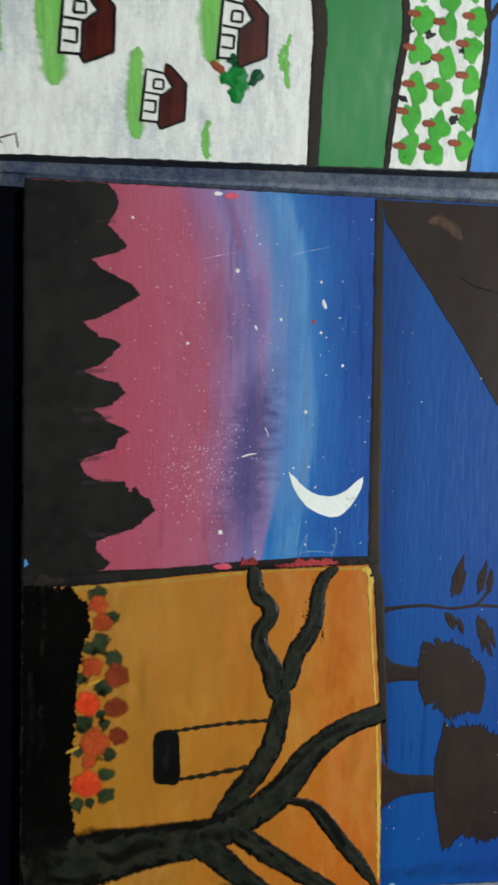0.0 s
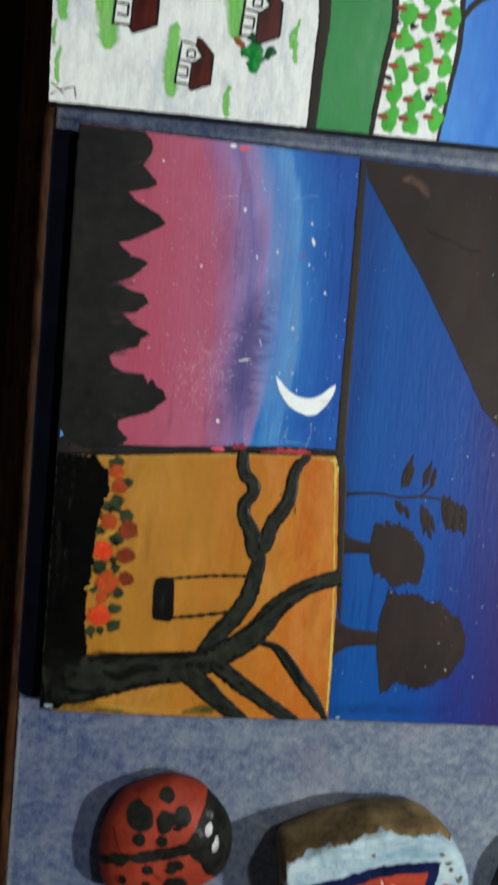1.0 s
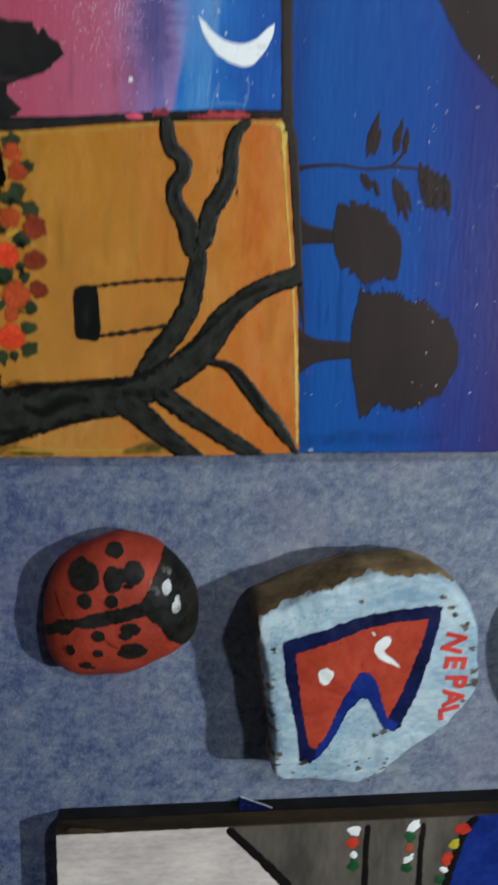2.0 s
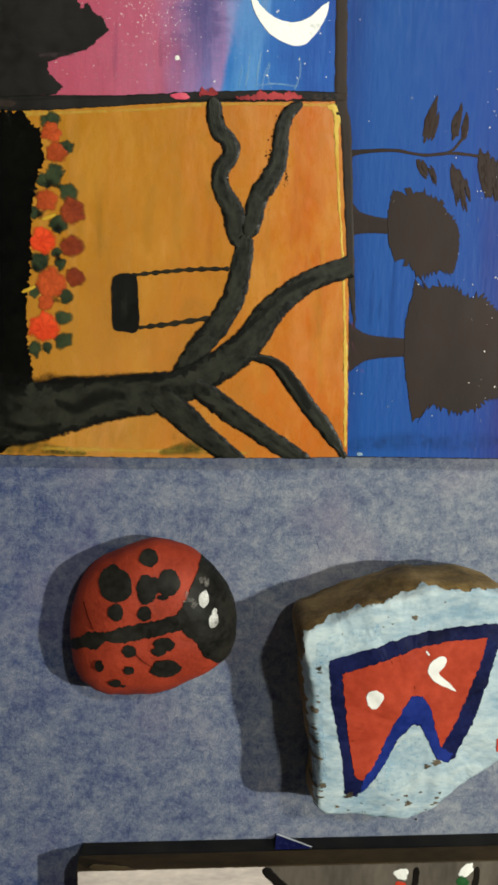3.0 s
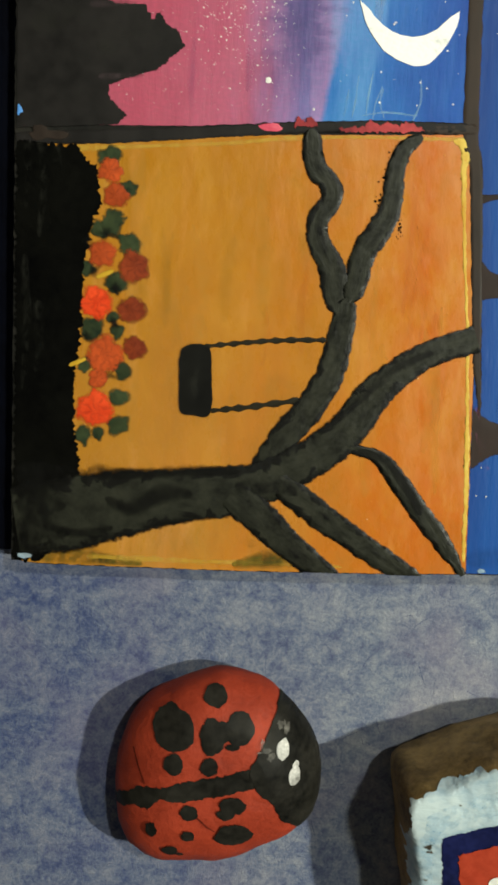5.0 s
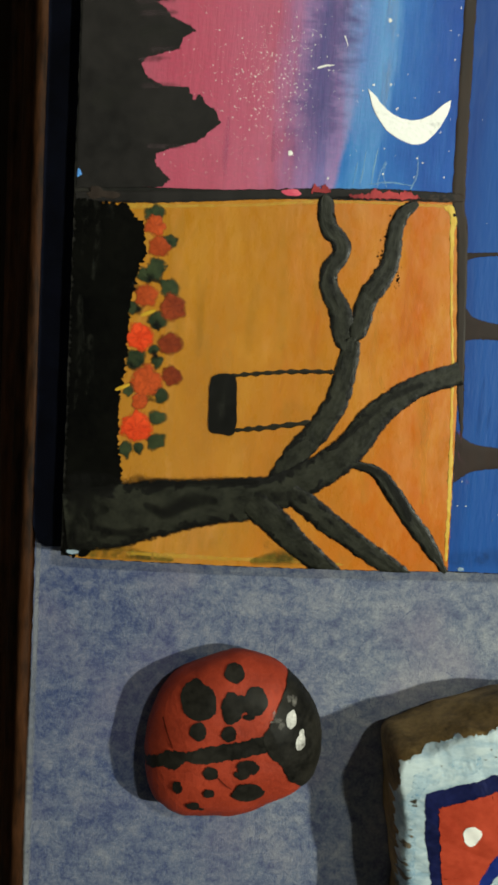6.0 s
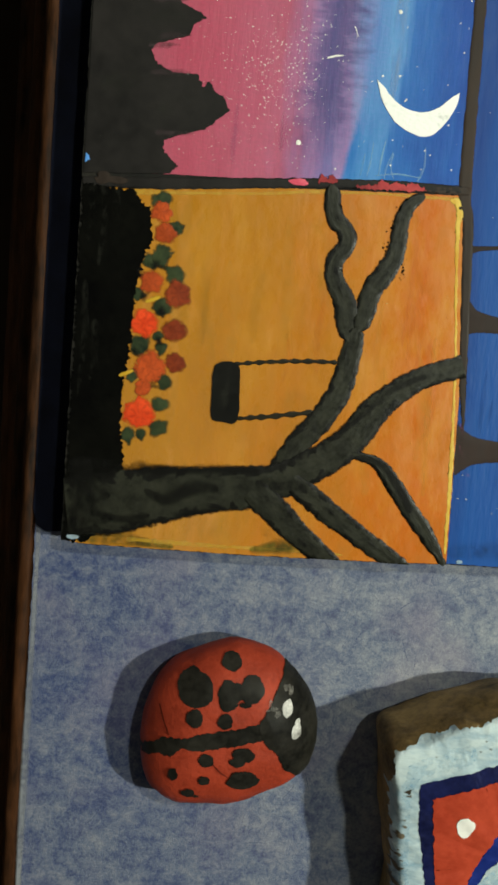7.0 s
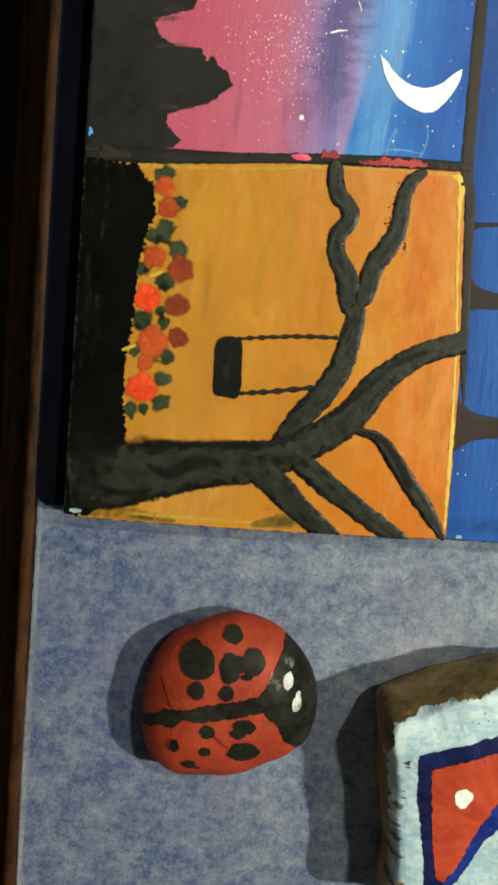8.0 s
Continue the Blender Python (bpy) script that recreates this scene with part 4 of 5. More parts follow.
# raised glossy nibs added so the orange paint shows glints
dots = [(-34 + 27 * pick.random() ** 0.6, pick.uniform(4, 98), 0.08 + 0.14 * pick.random() ** 2) for _ in range(90)]
nibs = specks(dots, Y2 + 0.00008, O)
for v in nibs.vertices:
    v.co.z += 0.00008 if v.index % 7 == 6 else 0.0
tagged(on_board("paint_nib", nibs, nib_mat, "small glossy nibs in the orange paint"), kind="stuff")
on_board("swing_seat", slab(ragged(curve_through([(-69.3, 50.6), (-63.4, 51.2), (-62.4, 44), (-62.4, 36.0), (-66, 35.4), (-69.2, 36.4), (-69.7, 43.5)], 6, True), 0.6, 0.2, 7), Y2, Y2 + 0.0004, O), seat_paint, "dark swing seat")
on_board("seat_hollow", daub(-66.4, 44.0, 1.9, 5.4, Y2 + 0.0004, 0.00008, O, 3), haze_grey)
for rows in (((-64.5, 51.2, 1.1), (-56, 52.4, 1.1), (-47, 53.4, 1.2), (-36.6, 53.9, 1.2)), ((-62.6, 36.6, 1.0), (-54, 37.8, 1.5), (-41.6, 40.0, 1.3))):
    on_board("swing_rope", stroke(rows, Y2, 0.0004, O, 14, 0.15, 70, True, 0.35), rope_paint)
for k, (x, y, r, mat) in enumerate(((-86.5, 89.0, 2.7, flower_paint), (-85.0, 83.8, 2.8, flower_paint), (-87.9, 70.9, 3.0, flower_paint), (-80.8, 68.4, 3.4, rust_paint), (-89.0, 60.1, 3.6, bright_flower),
                                    (-81.0, 58.8, 3.2, rust_paint), (-86.6, 48.4, 4.2, flower_paint), (-80.0, 50.2, 2.7, rust_paint), (-88.6, 36.2, 4.1, bright_flower), (-88.2, 43.0, 2.2, flower_paint))):
    on_board("flower", daub(x, y, r * 1.1, r * 1.16, Y2 + 0.00004, 0.0003, O, 80 + k, 0.16, k, 7), mat)
for k, (x, y, r) in enumerate(((-86.5, 91.8, 2.2), (-82.4, 85.2, 1.8), (-85.8, 77.9, 2.5), (-88.6, 76.2, 1.6), (-81.8, 73.2, 2.2), (-84.6, 64.6, 2.2), (-89.8, 53.9, 2.4), (-84.0, 53.8, 1.5), (-82.6, 44.9, 1.9),
                               (-83.6, 38.9, 1.9), (-83.4, 32.6, 2.2), (-91.4, 30.0, 1.8), (-88.0, 30.6, 1.3), (-91.6, 67.6, 1.6), (-85.2, 57.0, 1.2), (-91.2, 46.0, 1.5))):
    on_board("leaf", daub(x, y, r * 1.45, r * 1.2, Y2, 0.0002, O, 100 + k, 0.24, 0.7 * k), leaf_paint)
for k, (x, y, rx, ry) in enumerate(((-86.8, 75.2, 1.9, 1.6), (-89.6, 66.8, 2.0, 1.2), (-84.6, 63.4, 1.8, 1.5), (-91.0, 73.0, 1.4, 1.8), (-84.8, 55.6, 1.3, 1.4), (-90.6, 52.4, 1.6, 1.2), (-85.4, 44.0, 1.2, 1.4))):
    on_board("dark_smudge", daub(x, y, rx, ry, Y2 + 0.0003, 0.0001, O, 600 + k, 0.6, k), haze_black)
for k, (x, y) in enumerate(((-87.2, 66.4), (-93.0, 46.5))):
    on_board("yellow_dab", stroke([(x - 1.8, y - 0.8, 0.9), (x, y, 1.2), (x + 2.0, y + 0.9, 0.7)], Y2 + 0.0002, 0.0001, O, 6, 0.15, k), yellow_paint)

# night lake
Y3 = Z + 0.00016
for k, (mat, x0, x1, y0, y1, count) in enumerate(((haze_blue, 4, 30, 90, 160, 5), (haze_blue, 20, 48, 8, 120, 6), (haze_dusk, 46, 72, 4, 112, 9), (haze_deep, 1, 12, 4, 62, 3), (haze_dusk, 34, 60, 1, 24, 6))):
    bristles(mat, x0, x1, y0, y1, count, Y3 + 0.00001 + 0.000002 * k, 1100 + 41 * k)
for k, (x, y, w, reach) in enumerate(((5, 4.0, 7.0, 6), (16, 5.0, 8.0, 9), (34, 5.0, 8.0, 12))):
    on_board("murky_smear", stroke([(x - reach, y - 0.8, w * 0.7), (x, y, w), (x + reach, y + 0.6, w * 0.6)], Y3 + 0.00003 + 0.000004 * k, 0.00003, O, 10, 0.6, 1400 + k), haze_murk)
on_board("mountain", slab(ragged([(-9.4, 204.8), (-8.2, 199.3), (2.8, 184.1), (15.5, 166.6), (28.2, 147.7), (44.5, 122.0), (52, 115), (57.0, 110.0), (59.4, 103.6), (61.4, 110.4), (68, 113), (82, 124), (80, 141), (62.6, 141), (60, 165), (57.6, 193), (57.2, 204.8)], 0.9, 0.3, 31),
                          Y3, Y3 + 0.0002, O), brown_paint, "dark brown mountain")
scuff_haze = haze("scuff", (104, 80, 62), (140, 110, 90), 1.0, 0.7, 0.5)
for k, rows in enumerate((((4.0, 199.6, 2.4), (8.0, 199.8, 4.0), (11.5, 197.8, 4.6), (14.6, 194.8, 2.4)), ((44, 196, 2.0), (48, 192, 3.6), (52, 184, 2.6)))):
    on_board("worn_patch", stroke(rows, Y3 + 0.0002 + 0.000004 * k, 0.00006, O, 8, 0.9, 33 + k), scuff_haze)

on_board("mountain_crack", stroke([(14, 184.5, 0.5), (19, 182, 0.9), (25, 180.6, 0.6), (32, 178, 0.8), (37, 178.4, 0.4)], Y3 + 0.0002, 0.00004, O, 8, 0.4, 35), haze_black)


def fan(poly, middle, z0, z1, origin=(0, 0)):
    """A star-shaped patch of paint, filled from its middle."""
    pts, n = [mm(p, origin) for p in poly], len(poly)
    verts = [(x, y, z1) for x, y in pts] + [(x, y, z0) for x, y in pts] + [(*mm(middle, origin), z1)]
    return mesh_of(verts, [(i, (i + 1) % n, 2 * n) for i in range(n)] + [(i, n + i, n + (i + 1) % n, (i + 1) % n) for i in range(n)], smooth=False)


def crown(ctrl, middle, seed):
    """A bushy crown whose leaf tips fray out along y."""
    pick, out = random.Random(seed), []
    line = ragged(curve_through(ctrl, 4, True), 0.5, 0.45, seed)
    for i, p in enumerate(line):
        a, b = line[i - 1], line[(i + 1) % len(line)]
        flat = abs(b[0] - a[0]) / (np.hypot(b[0] - a[0], b[1] - a[1]) + 1e-9)
        tip = (2.6 * pick.random() ** 1.3 if i % 2 else 0.0) * flat
        out.append((p[0], p[1] + math.copysign(tip, p[1] - middle[1])))
    return sorted(out, key=lambda q: math.atan2(q[1] - middle[1], q[0] - middle[0]))


for k, (ctrl, middle, foot, base) in enumerate(((((8.3, 66), (8.2, 72.4), (9.8, 77.2), (13.4, 75.8), (16.9, 76.8), (20.9, 75.2), (23.9, 73.4), (25.7, 70.4), (28.7, 67.7), (29.4, 62.1), (28.0, 54.4), (25.7, 55.6), (22.4, 55.4), (18.7, 53.8), (16.2, 55.6), (14.6, 57.8), (10.9, 58.2), (9.1, 62.1)), (18, 66), (-3.4, 68.2, 11.5), (8.5, 67.2, 4.2)),
                                               (((15, 34), (15.0, 41), (16.5, 47.5), (17.2, 52.0), (20.6, 49.4), (23.2, 50.6), (28.7, 50.0), (33, 47.6), (38, 47.2), (42, 43.6), (45.6, 42.4), (48.4, 37), (49.6, 34), (49.0, 27), (46.6, 23), (44.6, 19.4), (40, 17.8), (36, 14.6), (31.7, 14.4), (26.5, 15.8), (23.2, 16.4), (21, 12.2), (18.3, 13.3), (16.9, 20), (15.4, 28)), (31, 32), (-1.4, 32.4, 15), (16.0, 32.8, 5.4)))):
    on_board("tree_crown", fan(crown(ctrl, middle, 50 + k), middle, Y3, Y3 + 0.0002, O), brown_paint)
    on_board("tree_trunk", stroke([foot, ((foot[0] * 2 + base[0]) / 3, (foot[1] + base[1]) / 2, (foot[2] + base[2]) / 2.6), base], Y3, 0.00022, O, 12, 0.2, 52 + k, False), brown_paint)
on_board("palm_trunk", stroke([(-4.0, 86.6, 2.4), (0, 87.4, 1.3), (8.9, 88.1, 1.0), (17.5, 87.2, 0.9), (26.1, 88.0, 1.0), (34.8, 87.4, 0.9)], Y3, 0.0002, O, 12, 0.12, 54), brown_paint)
on_board("palm_twig", stroke([(23.5, 87.6, 0.7), (26.5, 89.6, 0.8), (29.5, 93.6, 1.0)], Y3, 0.0002, O, 8, 0.1, 55), brown_paint)
for k, (a, b, w) in enumerate((((17.4, 89.6), (20.4, 104.2), 3.4), ((18.9, 91), (21.6, 100), 2.2), ((25.8, 91.2), (27.4, 102.4), 3.0), ((28.6, 91.6), (29.6, 100.6), 2.2), ((16.2, 86.2), (18.8, 80.8), 3.2), ((19.4, 84.6), (21.8, 78.2), 2.4),
                               ((25.8, 86.0), (28.0, 74.0), 2.6), ((27.6, 84), (30.6, 72.2), 2.6), ((29.6, 82), (31.8, 74.8), 1.6), ((34.6, 91.0), (36.6, 76.6), 4.4), ((37.8, 88.0), (39.0, 75.0), 5.2), ((41.2, 87.0), (42.6, 74.2), 4.6))):
    pick = random.Random(k)
    for j, side in enumerate((-0.36, -0.1, 0.14, 0.38)):
        cut, drop = pick.uniform(0.0, 0.2), pick.uniform(-0.05, 0.28)
        p, q = (a[0] + side * w * 0.7 + (b[0] - a[0]) * cut, a[1] + (b[1] - a[1]) * cut), (b[0] + side * w * 0.5 - (b[0] - a[0]) * drop, b[1] - (b[1] - a[1]) * drop)
        on_board("palm_leaf", stroke([(*p, w * 0.2), ((p[0] + q[0]) / 2 + pick.uniform(-0.3, 0.3), (p[1] + q[1]) / 2, w * 0.5), (*q, w * 0.14)], Y3, 0.0002 + 0.00001 * j, O, 10, 0.22, 57 + 4 * k + j), brown_paint)
dots = [(rng.uniform(30, 75), rng.uniform(2, 120), 0.08 + 0.2 * rng.random() ** 3) for _ in range(110)] + [(rng.uniform(-4, 60), rng.uniform(4, 200), 0.07 + 0.12 * rng.random() ** 3) for _ in range(60)]
dots = [(x, y, r) for x, y, r in dots if x > -2 or y < 190]
tagged(on_board("spatter", specks(dots, Y3 + 0.0002, O), white_daub, "sparse white spatter of stars"), kind="stuff")
for k, rows in enumerate((((-0.6, 34, 0.8), (0.8, 30, 1.8), (0.4, 26, 1.2)), ((0.4, 27, 0.8), (2.0, 26.0, 1.4), (3.4, 25.6, 0.5)), ((-1.2, 40, 0.6), (0.2, 37, 1.2), (-0.2, 34, 0.6)))):
    on_board("purple_smear", stroke(rows, Y3 + 0.00025, 0.00006, O, 8, 0.6, 500 + k), haze_pink)
on_board("pale_chip", daub(3.4, 0.9, 1.2, 0.6, Y3, 0.0003, O, 6), edge_white)


# ---- the village board ----
village = thing("painting_board", (-0.118, 0.2109, 0.0), "white-ground board painted with village houses, field, crops and river", "painting", "painted boards", turn=1.2)
HV = 0.0098
part("panel", slab(ragged([(0, 0), (260, 0), (260, 203), (0, 203)], 1.2, 0.2, 61), 0.0018, HV - 0.0003, (0, 0)), ink, village, "black painted edges")
V = HV - 0.0003


def on_village(name, me, mat, label="", parent=None):
    return part(name, me, mat, parent or village, label)


on_village("white_ground", slab(ragged([(0.2, 0.4), (86.8, 0.4), (87.2, 12), (87.6, 24), (88.2, 38), (86.8, 53), (86.0, 80), (86, 202.6), (0.2, 202.6)], 0.9, 0.3, 62), V, V + 0.0002), chalk_paint, "streaky white ground")
on_village("green_field", slab(ragged([(90.0, 0.4), (109.4, 0.4), (110.5, 12), (112.1, 24), (114.1, 39), (112.9, 55), (112, 90), (112, 202.6), (88, 202.6), (88.4, 60), (90, 40)], 0.9, 0.2, 63), V, V + 0.00018), field_paint, "flat green field")
on_village("crop_strip", slab(ragged([(109.8, 0.4), (133.0, 0.4), (136.0, 20), (137.5, 34), (136.9, 57), (137, 202.6), (112, 202.6), (112.9, 55), (114.2, 39), (112.2, 24), (110.6, 12)], 0.9, 0.2, 64), V, V + 0.00017), chalk_paint, "white crop strip")
on_village("river", slab(ragged([(133.2, 0.4), (259.6, 0.4), (259.6, 202.6), (137, 202.6), (136.9, 57), (137.6, 34), (136.1, 20)], 0.9, 0.2, 65), V, V + 0.00016), river_paint, "bright blue river")
for k, rows in enumerate((((88.4, 0.3, 3.6), (88.8, 10.3, 3.8), (89.2, 22.5, 4.0), (89.9, 37, 4.4), (88.5, 53, 4.4), (88, 90, 4.2)), ((109.4, 0.3, 1.9), (110.5, 11.9, 2.1), (112.1, 24.3, 2.3), (114.1, 39, 2.6), (112.9, 55, 2.4), (112.4, 90, 2.4)),
                          ((133.2, 0.3, 1.0), (136.0, 20.4, 1.7), (137.6, 34.4, 2.1), (137.0, 57, 2.0), (137, 90, 2.0)), ((137.2, 40, 1.6), (141, 46, 2.2), (147, 50.5, 2.4)))):
    on_village("border_line", stroke(rows, V + 0.00018, 0.00024, (0, 0), 22, 0.22, 66 + k, False), line_paint)
for k, (x, y0, y1, w) in enumerate(((18.3, 18.5, 62, 6.2), (15.0, 30, 50, 2.0), (39.8, 5.5, 29.5, 4.4), (60.4, 26, 64, 6.0), (80.8, 20.5, 35, 1.4), (79.6, 25, 32, 1.6), (58.8, 0.9, 11.2, 2.0), (3.4, 26, 60, 3.2), (2.6, 6, 18, 1.4),
                                    (1.0, 18, 26, 1.0), (10.8, 40, 52, 2.0), (47, 47, 60, 1.6), (75, 47, 58, 2.0), (82, 50, 70, 1.4))):
    on_village("grass_stroke", stroke([(x + 0.4, y0, w * 1.2), (x - 0.2, y0 + 0.3 * (y1 - y0), w * 1.5), (x, y0 + 0.7 * (y1 - y0), w * 1.3), (x + 0.8, y1, w * 0.9)], V + 0.0002, 0.0001, (0, 0), 14, 1.0, 70 + k), lawn_haze)


def house(x, y, s, turn):
    """A small house painted lying on its side, its roof towards +x."""
    h = new("painted_house")
    h.parent, h.matrix_basis = village, pose(x / 1000, y / 1000, V + 0.0003, 0, 0, turn) @ Matrix.Scale(s, 4)
    part("wall", slab(ragged([(0, 0), (6, 0.4), (8.4, 8.8), (5.8, 14.6), (0.6, 15)], 0.6, 0.1, x), 0, 0.0001), chalk_paint, h)
    roof = [(6.0, 17.0), (7.6, 16.6), (12.5, 12.2), (12.7, 1.8), (6.0, -1.4), (4.9, 0.4), (5.2, 7.9), (8.8, 10.8), (5.7, 14.6)]
    part("roof", slab(ragged(roof, 0.6, 0.14, x + 1), 0, 0.00022), roof_paint, h)
    rim = roof + roof[:1]
    for k, line in enumerate((((0.0, 0.0), (0.6, 15.0)), ((0, 0.4), (5.2, 0.5)), ((0.8, 8.5), (5.6, 8.2)), ((0.7, 15.0), (5.8, 14.4)), ((0.8, 3.2), (4.0, 3.0), (4.0, 6.3), (0.7, 6.2)),
                              ((3.0, 9.8), (5.9, 9.9), (5.8, 12.5), (3.1, 12.4), (3.0, 9.8)), ((5.6, 8.2), (8.8, 10.8), (5.8, 14.4)), ((5.2, 0.4), (5.2, 8.0)),
                              rim[:4], rim[3:6])):
        for a, b in zip(line, line[1:]):
            part("outline", stroke([(*a, 0.68), ((a[0] + b[0]) / 2, (a[1] + b[1]) / 2, 0.74), (*b, 0.68)], 0.0002, 0.00014, (0, 0), 3, 0.10, x + k, False), ink, h)


house(41.2, 10.0, 0.92, -4)
house(19.8, 26.4, 1.12, -3)
house(61.8, 27.2, 1.04, -3)
on_village("shrub", daub(67.4, 22.6, 4.2, 3.6, V + 0.0003, 0.0005, (0, 0), 81, 0.5, 0.3, 5), shrub_paint)
for k, (x, y, rx, ry, mat) in enumerate(((66.6, 27.4, 2.2, 1.7, shrub_dark), (72.4, 23.0, 2.8, 1.6, shrub_dark), (67.0, 18.4, 2.6, 2.2, shrub_paint), (64.0, 22.4, 1.8, 1.6, shrub_paint))):
    on_village("shrub_leaf", daub(x, y, rx, ry, V + 0.00032, 0.0005, (0, 0), 82 + k, 0.4, k), mat)
on_village("shrub_stem", stroke([(60.0, 26.6, 1.4), (62, 25.2, 2.4), (63.6, 23.6, 1.6)], V + 0.0003, 0.0003, (0, 0), 6, 0.3, 86), stem_paint)
for row in range(9):
    for col in range(3):
        x = 114.4 + 7.7 * col + min(3.0, 0.09 * row * 8.8) + rng.uniform(-0.6, 0.6)
        y = 5.4 + 8.8 * row - 1.8 * (col % 2) + rng.uniform(-1.0, 1.0) + 1.6 * (col == 2)
        if y > 76:
            continue
        y = max(y, 5.4)
        on_village("crop_bush", daub(x + 1.4, y, 3.2 - 0.3 * (col == 2), 4.3, V + 0.0002, 0.00035, (0, 0), row * 3 + col, 0.34, rng.uniform(-0.3, 0.3), 5), crop_paint)
        on_village("crop_stem", stroke([(x - 3.2, y + 1.2, 1.9), (x - 1.2, y + 1.2, 2.1), (x + 0.6, y + 0.8, 1.7)], V + 0.00034, 0.0003, (0, 0), 5, 0.15, row), stem_paint)
for k, (x, y) in enumerate(((114.6, 3.6), (113.6, 19.4), (119.8, 29.6), (128.6, 14.4), (131.4, 14.0), (115.0, 37.4), (121.0, 37.0), (126, 48), (130.4, 33))):
    on_village("black_fleck", daub(x, y, 0.9 + 0.5 * (k % 3 == 0), 1.3, V + 0.0002, 0.00025, (0, 0), 90 + k, 0.6, k), ink)
for k in range(5):
    on_village("signature_bar", stroke([(2.2, 58.6 - 4.0 * k, 1.5), (2.3, 57.2 - 4.0 * k, 1.7), (2.2, 55.8 - 4.0 * k, 1.5)], V + 0.0003, 0.0001, (0, 0), 4, 0.1, k), ink)
for k, rows in enumerate((((0.4, 6.4, 0.5), (3.2, 4.6, 0.5), (5.0, 3.0, 0.4)), ((3.0, 4.0, 0.4), (6.0, 5.0, 0.6), (8.4, 5.6, 0.4)), ((8.4, 6.0, 0.5), (8.6, 4.0, 0.5), (8.9, 2.0, 0.4)), ((0.2, 2.0, 0.5), (1.6, 3.2, 0.5), (3.0, 3.4, 0.3)))):
    on_village("corner_scribble", stroke(rows, V + 0.0002, 0.0001, (0, 0), 6, 0.12, k), faded_ink)

# ---- the board with the road and posts ----
O3 = (-79.8, -129.8)
H3 = 0.015
street = thing("painting_board", (O3[0] / 1000, O3[1] / 1000, 0.0), "thick board painted with white snow, grey road and coloured posts", "painting", "painted boards")
part("backing", slab([(-79.3, -300), (150, -300), (150, -130.2), (-79.3, -130.2)], 0.0002, 0.0075, O3), board_edge, street, "black backing")
part("panel", slab(ragged([(-79.8, -301), (151, -301), (151, -129.8), (-79.8, -129.8)], 5.0, 0.12, 71), 0.0075, H3 - 0.0002, O3), bare_edge, street, "bare brown edge")
S = H3 - 0.0002
for name, poly, mat in (("snow", [(-79.4, -300), (40, -300), (30, -200), (-2.3, -152), (-21.4, -130.2), (-79.4, -130.2)], snow_paint),
                        ("road", [(-21.0, -130.2), (66, -130.2), (62, -136), (55, -160), (50, -300), (40, -300), (30, -200), (-2.0, -152)], grey_paint),
                        ("lake", [(66, -130.2), (150.6, -130.2), (150.6, -300), (50, -300), (55, -160), (62, -136)], navy_paint)):
    part(name, slab(ragged(poly, 0.9, 0.2, len(name)), S, S + 0.0002, O3), mat, street)
for k, rows in enumerate((((-21.8, -130.6, 3.2), (-14, -139, 3.2), (-2.6, -152, 3.8), (12, -172, 4.2)), ((27.4, -131.6, 2.2), (26.8, -145, 2.4), (27.6, -170, 2.6)), ((47.2, -132.0, 2.0), (46.6, -146, 2.2), (47.2, -170, 2.4)),
                          ((66.5, -130.4, 3.0), (62.4, -136, 3.0), (58.4, -150, 3.0), (55, -165, 3.0)))):
    part("black_line", stroke(rows, S + 0.0002, 0.0003, O3, 12, 0.4, 110 + k), ink, street)
for k, (x, y, rx, ry, mat) in enumerate(((22.6, -133.9, 2.6, 2.0, white_daub), (22.0, -138.6, 2.6, 2.4, red_daub), (22.6, -143.4, 1.6, 1.3, white_daub), (22.6, -147.6, 2.0, 2.6, green_daub),
                                         (43.6, -133.2, 3.0, 1.9, white_daub), (42.4, -137.2, 2.4, 2.2, green_daub), (42.4, -141.8, 2.0, 2.0, stem_paint), (42.4, -146.2, 2.4, 1.4, white_daub), (41.8, -149.6, 2.2, 2.2, green_daub),
                                         (61.2, -135.2, 3.0, 2.6, red_daub), (58.8, -141.2, 2.1, 2.1, gold_daub), (56.4, -147.0, 2.8, 2.4, red_daub), (55.6, -151.4, 2.0, 1.2, white_daub), (54, -155, 2, 2, green_daub))):
    part("paint_dab", daub(x, y, rx, ry, S + 0.0002, 0.0005, O3, 120 + k, 0.3, k), mat, street)
part("pale_smear", stroke([(-76, -128.6, 1.4), (-70, -129.2, 2.4), (-63, -129.8, 1.6)], S + 0.0001, 0.0002, O3, 8, 0.5, 140), bare_edge, street)
label_me = mesh_of([(0.0625, 0.0006, 0.0072), (0.0635, 0.0012, 0.0004), (0.0742, 0.0006, 0.0070), (0.0625, 0.0003, 0.0072), (0.0635, 0.0009, 0.0004), (0.0742, 0.0003, 0.0070)],
                   [(0, 2, 1), (3, 4, 5), (0, 1, 4, 3), (1, 2, 5, 4), (2, 0, 3, 5)], smooth=False)
label = part("corner_label", label_me, foil_blue, street, "dark blue foil corner with a pale edge")
part("label_edge", mesh_of([(0.0635, 0.0014, 0.0003), (0.0642, 0.0014, 0.0003), (0.0746, 0.0009, 0.0069), (0.0742, 0.0009, 0.0074), (0.0638, 0.0010, 0.0006), (0.0742, 0.0005, 0.0070)],
                           [(0, 1, 2, 3), (0, 3, 5, 4)], smooth=False), foil_edge, label)


